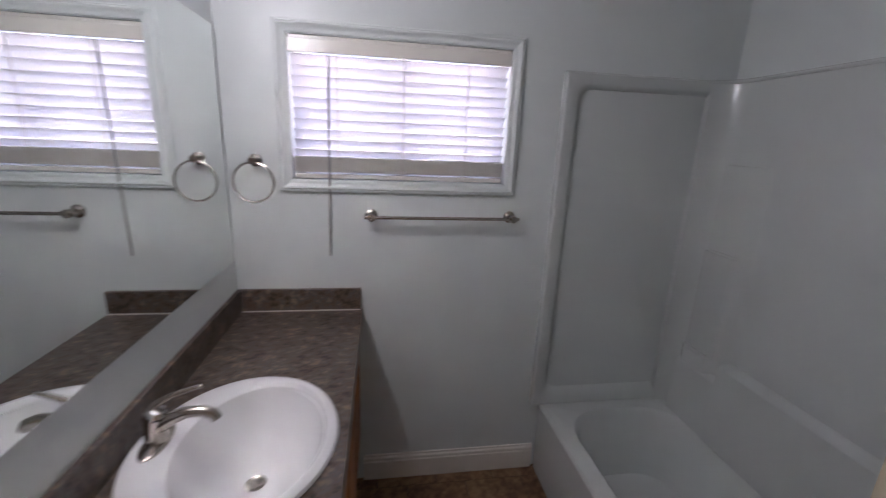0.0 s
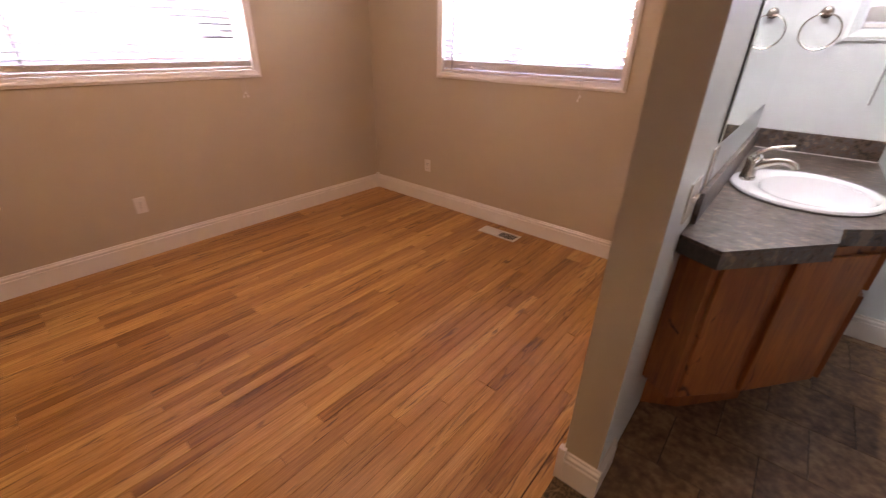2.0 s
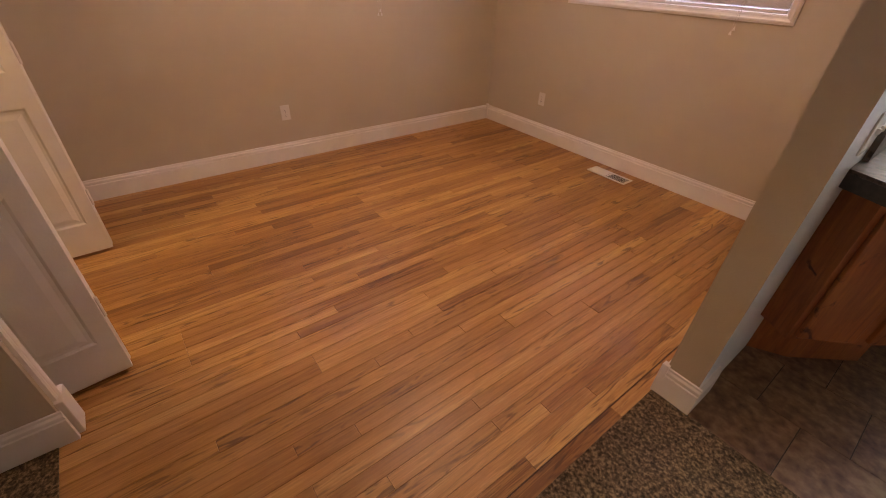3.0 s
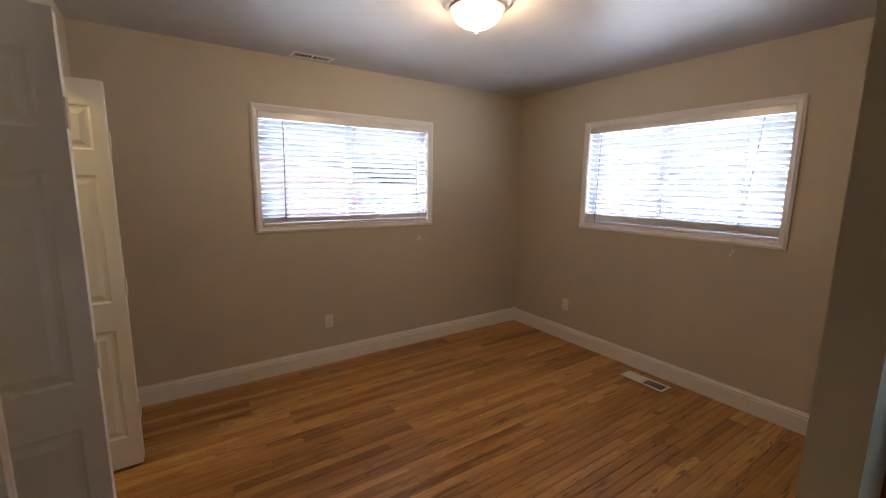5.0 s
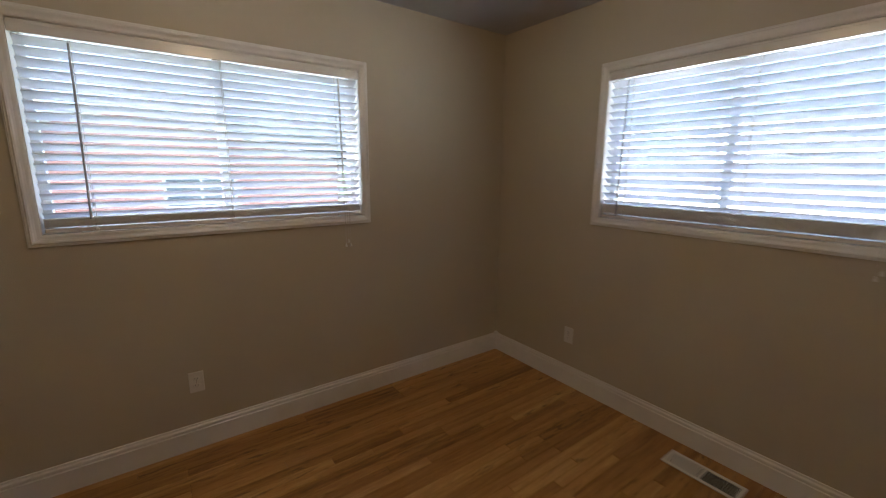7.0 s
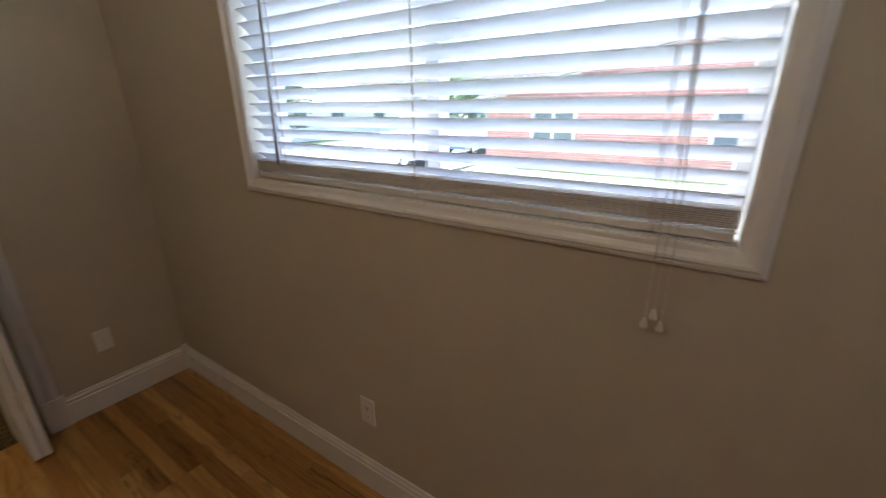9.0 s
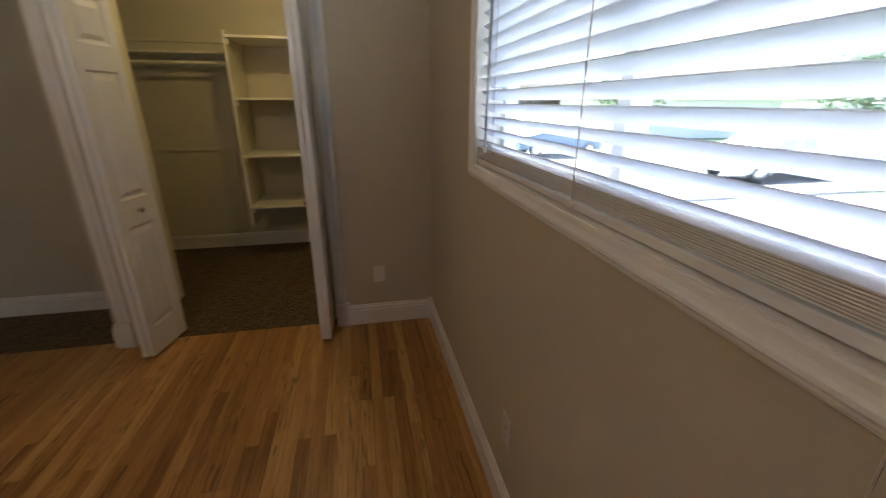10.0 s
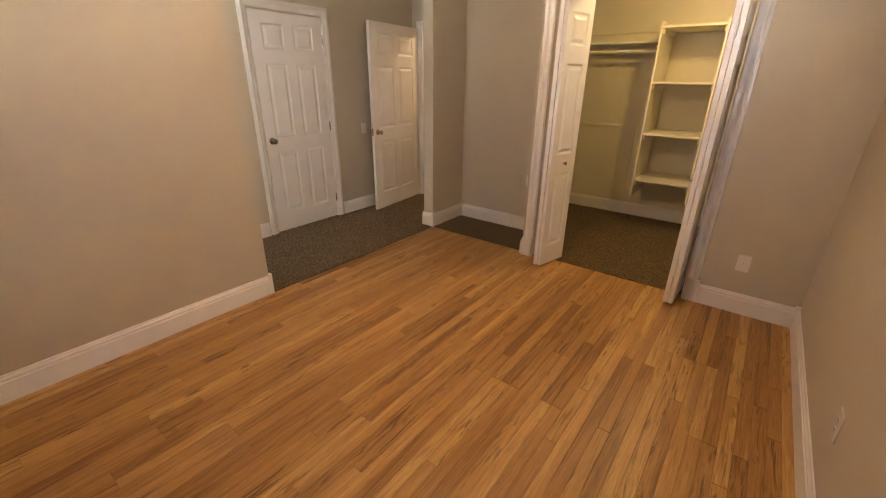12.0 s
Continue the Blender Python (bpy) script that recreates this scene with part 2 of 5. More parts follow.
M_WALL = mat("greige_paint", (0.494, 0.436, 0.322), 0.62, vary=0.03, vscale=1.3, bump=0.35, bscale=220, spec=0.35)
M_BATH = mat("white_satin_paint", (0.665, 0.705, 0.69), 0.32, vary=0.03, vscale=1.5, bump=0.3, bscale=160)
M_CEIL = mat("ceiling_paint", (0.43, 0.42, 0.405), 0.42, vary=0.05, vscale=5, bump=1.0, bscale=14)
M_TRIM = mat("white_trim_paint", (0.73, 0.70, 0.645), 0.35, vary=0.03, vscale=8, bump=0.1, bscale=90)
M_DOOR = mat("door_paint", (0.78, 0.76, 0.71), 0.4, vary=0.03, vscale=6, bump=0.2, bscale=120)
M_CLOSET = mat("cream_closet_paint", (0.62, 0.57, 0.42), 0.55, vary=0.04, vscale=2, bump=0.3, bscale=180)
M_SHELF = mat("ivory_shelf_paint", (0.72, 0.68, 0.55), 0.4, vary=0.04, vscale=5, bump=0.1)
M_FLOOR = oak_mat("oak_strip_floor")
M_PINE = wood_mat("knotty_pine", (0.15, 0.036, 0.007), (0.38, 0.125, 0.024), (30, 30, 3), 0.5, knots=0.95, rand=0.25, knot_scale=(11, 11, 7), edge=(0.65, 0.72), fine=0.1)
M_JOINT = mat("dark_floor_joint", (0.09, 0.042, 0.016), 0.8)
M_CARPET = speckle_mat("brown_carpet", [(0.022, 0.013, 0.005), (0.088, 0.057, 0.024), (0.23, 0.16, 0.076)], 110, 0.95, 1.0, 90, spread=0.205)
M_TILE = speckle_mat("brown_stone_tile", [(0.075, 0.036, 0.016), (0.135, 0.07, 0.034), (0.21, 0.118, 0.055), (0.28, 0.18, 0.09)], 9, 0.42, 0.15, 30, rand=0.25, spread=0.28)
M_GROUT = mat("dark_grout", (0.07, 0.05, 0.035), 0.9, bump=0.5)
M_LAMINATE = speckle_mat("brown_laminate", [(0.030, 0.020, 0.014), (0.112, 0.072, 0.046), (0.082, 0.075, 0.070), (0.21, 0.148, 0.098)], 44, 0.33, 0.03, 19, stretch=(1, 1.4, 1), spread=0.18)
M_SATIN = mat("satin_nickel_rim", (0.66, 0.56, 0.44), 0.48, metal=1.0, vary=0.06, vscale=30)
M_EDGE = mat("dark_laminate_edge", (0.05, 0.038, 0.03), 0.4, vary=0.3, vscale=60)
M_PORCELAIN = mat("white_porcelain", (0.80, 0.80, 0.80), 0.06, vary=0.01)
M_ACRYLIC = mat("white_acrylic", (0.565, 0.595, 0.58), 0.13, vary=0.02, vscale=2, bump=0.06, bscale=10)
M_NICKEL = mat("brushed_nickel", (0.50, 0.46, 0.41), 0.27, metal=1.0, vary=0.08, vscale=40)
M_CHROME = mat("chrome", (0.75, 0.74, 0.72), 0.08, metal=1.0, vary=0.03)
M_PLASTIC = mat("white_plastic", (0.72, 0.69, 0.63), 0.26, vary=0.02)
M_BLACK = mat("black_edge", (0.015, 0.015, 0.015), 0.5)
# near-black standing in for the shade inside ducts and outlet holes
M_HOLE_SHADE = mat("hole_shade", (0.03, 0.025, 0.02), 0.8)
# wand plastic, its grey standing in for a silhouette against the window
M_WAND = mat("backlit_plastic", (0.36, 0.35, 0.34), 0.25)
M_CORD = mat("blind_cord", (0.55, 0.50, 0.43), 0.8, vary=0.2, vscale=80)
M_VINYL = mat("white_vinyl", (0.78, 0.78, 0.78), 0.35)
M_VENTW = mat("white_enamel_metal", (0.74, 0.70, 0.62), 0.35, vary=0.04)
M_BRICKM = mat("mortar", (0.50, 0.47, 0.44), 0.9, vary=0.1, bump=0.4)
M_BRICK = speckle_mat("red_brick", [(0.18, 0.082, 0.064), (0.25, 0.122, 0.098), (0.32, 0.17, 0.14)], 20, 0.85, 0.3, 4, rand=0.4)
M_ROOF = mat("grey_roof_shingle", (0.22, 0.21, 0.205), 0.9, vary=0.25, vscale=9, bump=0.6, bscale=30)
M_ASPHALT = mat("asphalt", (0.06, 0.06, 0.06), 0.9, vary=0.2, vscale=2, bump=0.5, bscale=80)
# driveway concrete, darkened so less sunlight bounces onto the west blind
M_DARKCONC = mat("darkened_concrete", (0.125, 0.125, 0.125), 0.85, vary=0.15, vscale=2, bump=0.4, bscale=60)
M_CONC = mat("concrete", (0.34, 0.33, 0.315), 0.85, vary=0.12, vscale=3, bump=0.4, bscale=60)
M_GRASS = speckle_mat("grass", [(0.05, 0.075, 0.025), (0.09, 0.12, 0.045), (0.14, 0.15, 0.065)], 40, 0.9, 0.8, 1.5)
M_LEAF = mat("leaf", (0.085, 0.12, 0.05), 0.6, vary=0.5, vscale=2)
M_BARK = mat("bark", (0.10, 0.075, 0.055), 0.9, vary=0.3, vscale=12, bump=0.8, bscale=25)
M_CARW = mat("white_car_paint", (0.70, 0.70, 0.70), 0.2)
M_CARB = mat("blue_grey_car_paint", (0.13, 0.18, 0.25), 0.2)
M_TYRE = mat("tyre_rubber", (0.02, 0.02, 0.02), 0.8)
M_SIDING = mat("pale_siding", (0.62, 0.60, 0.55), 0.7, vary=0.05)


def special(name):
    m = bpy.data.materials.new(name)
    m.use_nodes = True
    nt = m.node_tree
    return m, nt, nt.nodes["Principled BSDF"], nt.nodes["Material Output"]


M_MIRROR, nt, b, o = special("mirror_silver")
b.inputs["Base Color"].default_value = (0.86, 0.89, 0.88, 1)
b.inputs["Metallic"].default_value, b.inputs["Roughness"].default_value = 1.0, 0.01

M_GLASS, nt, b, o = special("window_glass")
tr, gl, mx, lw, pw = (nt.nodes.new(k) for k in ("ShaderNodeBsdfTransparent", "ShaderNodeBsdfGlossy", "ShaderNodeMixShader", "ShaderNodeLayerWeight", "ShaderNodeMath"))
tr.inputs["Color"].default_value = (0.95, 0.97, 0.97, 1)
gl.inputs["Roughness"].default_value = 0.01
lw.inputs["Blend"].default_value = 0.5
pw.operation = 'POWER'
pw.inputs[1].default_value = 4.0
cl = nt.nodes.new("ShaderNodeMath")
cl.operation = 'MULTIPLY_ADD'
cl.inputs[1].default_value, cl.inputs[2].default_value = 0.7, 0.03
nt.links.new(lw.outputs["Facing"], pw.inputs[0])
nt.links.new(pw.outputs["Value"], cl.inputs[0])
nt.links.new(cl.outputs["Value"], mx.inputs["Fac"])
nt.links.new(tr.outputs["BSDF"], mx.inputs[1])
nt.links.new(gl.outputs["BSDF"], mx.inputs[2])
nt.links.new(mx.outputs["Shader"], o.inputs["Surface"])

M_SLAT, nt, b, o = special("white_blind_slat")
b.inputs["Base Color"].default_value = (0.80, 0.80, 0.805, 1)
b.inputs["Roughness"].default_value = 0.4
tl, mx = nt.nodes.new("ShaderNodeBsdfTranslucent"), nt.nodes.new("ShaderNodeMixShader")
tl.inputs["Color"].default_value = (0.86, 0.85, 0.87, 1)
mx.inputs["Fac"].default_value = 0.50
nt.links.new(b.outputs["BSDF"], mx.inputs[1])
nt.links.new(tl.outputs["BSDF"], mx.inputs[2])
nt.links.new(mx.outputs["Shader"], o.inputs["Surface"])

M_GLOW, nt, b, o = special("lit_alabaster_glass")
b.inputs["Base Color"].default_value = (0.9, 0.85, 0.75, 1)
b.inputs["Emission Color"].default_value = (1.0, 0.74, 0.42, 1)
b.inputs["Emission Strength"].default_value = 0.10

M_GLOW_VANITY, nt, b, o = special("lit_vanity_glass")
b.inputs["Base Color"].default_value = (0.9, 0.9, 0.85, 1)
b.inputs["Emission Color"].default_value = (1.0, 0.86, 0.74, 1)
b.inputs["Emission Strength"].default_value = 0.5


# ---- building helpers ----
def part(name, bm, material, parent=None, label="", smooth=False):
    """Links a bmesh as one mesh object, under a thing or a part."""
    me = bpy.data.meshes.new(name)
    bmesh.ops.recalc_face_normals(bm, faces=bm.faces)
    bm.to_mesh(me)
    bm.free()
    for x in (material if isinstance(material, (list, tuple)) else [material]):
        me.materials.append(x)
    if smooth:
        me.polygons.foreach_set("use_smooth", [True] * len(me.polygons))
        me.set_sharp_from_angle(angle=radians(35))
    ob = new(name, me)
    if parent is not None:
        ob.parent = parent
    return tagged(ob, label)


def thing(name, label, category, place=(0, 0, 0), group="", kind="", turn=0):
    e = new(name)
    e.empty_display_size = 0.1
    e.matrix_world = pose(*place, 0, 0, turn)
    return tagged(e, label, category, group, kind)


def box(bm, x0, x1, y0, y1, z0, z1, bevel=0.0, mi=0):
    vs = [bm.verts.new((x, y, z)) for z in (z0, z1) for y in (y0, y1) for x in (x0, x1)]
    fs = [bm.faces.new([vs[i] for i in q]) for q in ((0, 2, 3, 1), (4, 5, 7, 6), (0, 1, 5, 4), (2, 6, 7, 3), (0, 4, 6, 2), (1, 3, 7, 5))]
    for f in fs:
        f.material_index = mi
    if bevel:
        es = list({e for f in fs for e in f.edges})
        bmesh.ops.bevel(bm, geom=es, offset=bevel, segments=2, affect='EDGES', profile=0.5)
    return bm


def nbox(*a, bevel=0.0):
    return box(bmesh.new(), *a, bevel=bevel)


def prism(bm, pts, z0, z1):
    lo, hi = [bm.verts.new((x, y, z0)) for x, y in pts], [bm.verts.new((x, y, z1)) for x, y in pts]
    bm.faces.new(lo[::-1])
    bm.faces.new(hi)
    n = len(pts)
    for i in range(n):
        bm.faces.new((lo[i], lo[(i + 1) % n], hi[(i + 1) % n], hi[i]))
    return bm


def lathe(bm, prof, segs=24, m=None, sx=1.0, sy=1.0):
    """Turns a profile of (radius, height) round the z axis, then moves it by m."""
    m = m or Matrix.Identity(4)
    rings = []
    for r, z in prof:
        if r < 1e-5:
            rings.append([bm.verts.new(m @ Vector((0, 0, z)))])
        else:
            rings.append([bm.verts.new(m @ Vector((r * sx * math.cos(2 * math.pi * i / segs), r * sy * math.sin(2 * math.pi * i / segs), z))) for i in range(segs)])
    for a, c in zip(rings, rings[1:]):
        for i in range(segs):
            j = (i + 1) % segs
            if len(a) == 1 and len(c) == 1:
                continue
            if len(a) == 1:
                bm.faces.new((a[0], c[i], c[j]))
            elif len(c) == 1:
                bm.faces.new((a[i], a[j], c[0]))
            else:
                bm.faces.new((a[i], a[j], c[j], c[i]))
    return bm


def tube(bm, pts, radii, segs=10, cap=True):
    """A round rod along points, with one radius or one for each point."""
    pts = [Vector(p) for p in pts]
    if not isinstance(radii, (list, tuple)):
        radii = [radii] * len(pts)
    rings = []
    for i, p in enumerate(pts):
        d = (pts[min(i + 1, len(pts) - 1)] - pts[max(i - 1, 0)]).normalized()
        side = d.cross(Vector((0, 0, 1)))
        if side.length < 0.05:
            side = d.cross(Vector((1, 0, 0)))
        side.normalize()
        up = side.cross(d)
        rings.append([bm.verts.new(p + radii[i] * (math.cos(a) * side + math.sin(a) * up)) for a in (2 * math.pi * k / segs for k in range(segs))])
    for a, c in zip(rings, rings[1:]):
        for i in range(segs):
            bm.faces.new((a[i], a[(i + 1) % segs], c[(i + 1) % segs], c[i]))
    if cap:
        bm.faces.new(rings[0][::-1])
        bm.faces.new(rings[-1])
    return bm


def sweep(bm, prof, p0, p1, out):
    """A moulding: profile of (proud, height) carried from p0 to p1, out pointing into the room."""
    p0, p1, out = Vector(p0), Vector(p1), Vector(out)
    a = [bm.verts.new(p0 + out * d + Vector((0, 0, h))) for d, h in prof]
    c = [bm.verts.new(p1 + out * d + Vector((0, 0, h))) for d, h in prof]
    n = len(prof)
    for i in range(n):
        bm.faces.new((a[i], a[(i + 1) % n], c[(i + 1) % n], c[i]))
    bm.faces.new(a[::-1])
    bm.faces.new(c)
    return bm


def rrect(x0, x1, y0, y1, r, z, n=6):
    out = []
    for cx, cy, a0 in ((x1 - r, y1 - r, 0), (x0 + r, y1 - r, 90), (x0 + r, y0 + r, 180), (x1 - r, y0 + r, 270)):
        for k in range(n + 1):
            a = radians(a0 + 90 * k / n)
            out.append((cx + r * math.cos(a), cy + r * math.sin(a), z))
    return out


def loft(bm, loops, close=True):
    rings = [[bm.verts.new(p) for p in l] for l in loops]
    n = len(rings[0])
    for a, c in zip(rings, rings[1:]):
        for i in range(n):
            bm.faces.new((a[i], a[(i + 1) % n], c[(i + 1) % n], c[i]))
    if close:
        bm.faces.new(rings[-1])
    return bm


BASE = [(0, 0), (0.016, 0), (0.016, 0.107), (0.0105, 0.110), (0.0105, 0.116), (0.0145, 0.119), (0.0135, 0.127), (0.007, 0.134), (0.006, 0.143), (0, 0.145)]
CASING = [(0, 0), (0, 0.008), (0.004, 0.010), (0.014, 0.0115), (0.021, 0.015), (0.026, 0.019), (0.032, 0.0205), (0.036, 0.018), (0.0375, 0.0155), (0.042, 0.0155), (0.0445, 0.013), (0.048, 0.012), (0.048, 0)]


def casing_sides(u0, u1, v0, v1, to3, parent, sides="btlr", prof=CASING, material=None, name="casing"):
    """Mitred mouldings round an opening: to3(u, v, h) gives the place."""
    w = prof
    cs = {"bl": (u0, v0, -1, -1), "br": (u1, v0, 1, -1), "tl": (u0, v1, -1, 1), "tr": (u1, v1, 1, 1)}
    ends = {"b": ("bl", "br"), "t": ("tl", "tr"), "l": ("bl", "tl"), "r": ("br", "tr")}
    for s in sides:
        bm = bmesh.new()
        loops = []
        for key in ends[s]:
            u, v, du, dv = cs[key]
            if "b" not in sides:
                dv = dv if key[0] == "t" else 0
            loops.append([bm.verts.new(to3(u + du * d, v + dv * d, h)) for d, h in w])
        n = len(w)
        for i in range(n):
            bm.faces.new((loops[0][i], loops[0][(i + 1) % n], loops[1][(i + 1) % n], loops[1][i]))
        bm.faces.new(loops[0][::-1])
        bm.faces.new(loops[1])
        part(name, bm, material or M_TRIM, parent)


def wall(name, along, a0, a1, c0, c1, z0, z1, openings, mats, label, faces=(0, 0)):
    """A wall with thickness and real openings. along 'x' or 'y'; faces: the material slot of its low and high face."""
    bm = bmesh.new()
    us = sorted({a0, a1, *[v for o in openings for v in o[:2]]})
    vs = sorted({z0, z1, *[v for o in openings for v in o[2:]]})

    def solid(i, j):
        if not (0 <= i < len(us) - 1 and 0 <= j < len(vs) - 1):
            return False
        u, v = (us[i] + us[i + 1]) / 2, (vs[j] + vs[j + 1]) / 2
        return not any(o[0] < u < o[1] and o[2] < v < o[3] for o in openings)

    def at(u, c, v):
        return (u, c, v) if along == 'x' else (c, u, v)

    def quad(ps, mi=0):
        f = bm.faces.new([bm.verts.new(p) for p in ps])
        f.material_index = mi
    for i in range(len(us) - 1):
        for j in range(len(vs) - 1):
            if not solid(i, j):
                continue
            u, U, v, V = us[i], us[i + 1], vs[j], vs[j + 1]
            quad([at(u, c0, v), at(U, c0, v), at(U, c0, V), at(u, c0, V)], faces[0])
            quad([at(u, c1, v), at(U, c1, v), at(U, c1, V), at(u, c1, V)], faces[1])
            if not solid(i - 1, j):
                quad([at(u, c0, v), at(u, c1, v), at(u, c1, V), at(u, c0, V)])
            if not solid(i + 1, j):
                quad([at(U, c0, v), at(U, c1, v), at(U, c1, V), at(U, c0, V)])
            if not solid(i, j - 1):
                quad([at(u, c0, v), at(U, c0, v), at(U, c1, v), at(u, c1, v)])
            if not solid(i, j + 1):
                quad([at(u, c0, V), at(U, c0, V), at(U, c1, V), at(u, c1, V)])
    bmesh.ops.remove_doubles(bm, verts=bm.verts, dist=0.0005)
    return tagged(part(name, bm, mats), label, "wall", kind="structure")


# ---- plan ----
CEIL = 2.52
BX, BY = 3.10, -3.74                      # bedroom east and south faces
WW = (-2.727, -1.204, 1.221, 2.117)        # west window opening
NW = (0.894, 2.436, 1.217, 2.117)          # north window opening
BW = (3.466, 4.394, 1.532, 2.109)           # bathroom window opening
CD = (-3.395, -2.625, 0.0, 2.04)          # closed door opening
CL = (0.660, 1.895, 0.0, 2.09)            # closet opening
HD = (3.24, 4.04, 0.0, 2.05)              # hall doorway

wall("wall_north_bedroom", 'x', -0.16, 3.16, 0.0, 0.16, -0.6, CEIL, [NW], [M_WALL], "greige painted bedroom wall with a wide window")
wall("wall_north_bath", 'x', 3.16, 5.57, 0.0, 0.16, -0.6, CEIL, [BW], [M_BATH], "glossy white bathroom wall with a high window")
wall("wall_west", 'y', -5.81, 0.0, -0.16, 0.0, -0.6, CEIL, [WW], [M_WALL], "greige painted bedroom wall with a wide window")
wall("wall_partition", 'y', -1.875, 0.0, BX, 3.22, 0, CEIL, [], [M_WALL, M_BATH], "partition wall, greige outside and white bathroom side", (0, 1))
wall("wall_south", 'x', 0.0, 1.995, -3.86, BY, 0, CEIL, [CL], [M_WALL, M_CLOSET], "greige wall round the closet opening", (1, 0))
wall("wall_closet_side", 'y', -4.45, -3.86, 1.875, 1.995, 0, CEIL, [], [M_WALL, M_CLOSET], "greige wall beside the closet", (1, 0))
wall("wall_alcove", 'x', 1.995, 3.22, -4.45, -4.33, 0, CEIL, [], [M_WALL, M_CLOSET], "greige wall at the back of the alcove", (1, 0))
wall("wall_pillar", 'y', -4.33, -3.80, BX, 3.22, 0, CEIL, [], [M_WALL], "short greige wall end beside the entry")
wall("wall_entry_side", 'y', -4.75, -4.45, BX, 3.22, 0, CEIL, [], [M_WALL], "greige wall beside the entry")
wall("wall_entry", 'x', 3.10, 4.19, -4.87, -4.75, 0, CEIL, [HD], [M_WALL], "greige wall with the bedroom doorway")
wall("wall_east", 'y', -4.87, -1.60, 4.19, 4.31, 0, CEIL, [CD], [M_WALL], "greige wall with a closed white door")
wall("wall_bath_south", 'x', 4.31, 5.57, -1.72, -1.60, 0, CEIL, [], [M_BATH], "white wall at the foot of the tub")
wall("wall_bath_east", 'y', -1.60, 0.0, 5.45, 5.57, 0, CEIL, [], [M_BATH], "white bathroom wall behind the tub")
wall("wall_closet_back", 'x', 0.0, 3.10, -5.81, -5.65, 0, CEIL, [], [M_CLOSET], "cream back wall of the closet")
wall("wall_closet_east", 'y', -5.65, -4.45, 2.98, 3.10, 0, CEIL, [], [M_CLOSET], "cream end wall of the closet")
# Unseen panels behind the closed door, added to stop sky light leaking round it.
wall("light_block_back", 'y', -3.7, -2.3, 5.1, 5.2, 0, CEIL, [], [M_CLOSET], "unseen back panel that keeps sky light out behind the closed door")
wall("light_block_north", 'x', 4.31, 5.1, -2.4, -2.3, 0, CEIL, [], [M_CLOSET], "unseen side panel that keeps sky light out behind the closed door")
wall("light_block_south", 'x', 4.31, 5.1, -3.7, -3.6, 0, CEIL, [], [M_CLOSET], "unseen side panel that keeps sky light out behind the closed door")
wall("wall_hall_west", 'y', -7.4, -4.87, 3.10, 3.20, 0, CEIL, [], [M_WALL], "greige hall wall in warm light")
wall("wall_hall_east", 'y', -7.4, -4.87, 4.31, 4.41, 0, CEIL, [], [M_WALL], "greige hall wall in warm light")
wall("wall_hall_end", 'x', 3.10, 4.41, -7.5, -7.4, 0, CEIL, [], [M_WALL], "greige wall at the end of the hall")

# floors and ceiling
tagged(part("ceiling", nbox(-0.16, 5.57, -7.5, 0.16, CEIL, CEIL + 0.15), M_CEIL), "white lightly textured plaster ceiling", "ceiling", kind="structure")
tagged(part("subfloor", nbox(-0.16, 5.57, -7.5, 0.16, -0.6, -0.02), M_JOINT), "dark floor bed under the finished floors", "floor", kind="structure")


def carpet(name, pts, label):
    bm = prism(bmesh.new(), pts, -0.02, 0.004)
    return tagged(part(name, bm, M_CARPET), label, "carpet", kind="structure")


WE, WS = 3.09, -3.79        # edges of the wooden floor
carpet("carpet_entry", [(WE, -1.885), (WE, WS), (3.22, WS), (3.22, -7.4), (4.31, -7.4), (4.31, -1.885)], "brown cut-pile carpet of the entry")
carpet("carpet_alcove", [(1.9, WS), (1.9, -4.4), (3.15, -4.4), (3.15, WS)], "brown cut-pile carpet in the alcove")
carpet("carpet_closet", [(0.0, WS), (0.0, -5.65), (3.0, -5.65), (3.0, -4.4), (1.9, -4.4), (1.9, WS)], "brown cut-pile carpet of the closet")

# baseboards
def base(p0, p1, out, label="white moulded baseboard"):
    tagged(part("baseboard", sweep(bmesh.new(), BASE, (*p0, 0), (*p1, 0), (*out, 0)), M_TRIM), label, "baseboard", kind="structure")


base((0, -0.016), (0, BY + 0.016), (1, 0))
base((0.0, 0), (BX, 0), (0, -1))
base((BX, -0.016), (BX, -1.891), (-1, 0))
base((BX, -1.875), (3.236, -1.875), (0, -1), "white baseboard round the wall end")
base((3.22, -1.875), (3.22, -1.70), (1, 0), "white baseboard stub beside the vanity")
base((0.0, BY), (0.568, BY), (0, 1))
base((1.995, -3.73), (1.995, -4.314), (1, 0))
base((1.995, -4.33), (BX, -4.33), (0, 1))
base((BX, -4.33), (BX, -3.784), (-1, 0))
base((BX - 0.0, -3.80), (3.236, -3.80), (0, 1), "white baseboard round the wall end")
base((3.22, -3.80), (3.22, -4.75), (1, 0))
base((4.19, -1.6), (4.19, -2.535), (-1, 0))
base((4.19, -3.485), (4.19, -4.75), (-1, 0))
base((3.755, 0), (4.655, 0), (0, -1), "white bathroom baseboard")
base((0.02, -5.65), (2.98, -5.65), (0, 1), "cream baseboard in the closet")

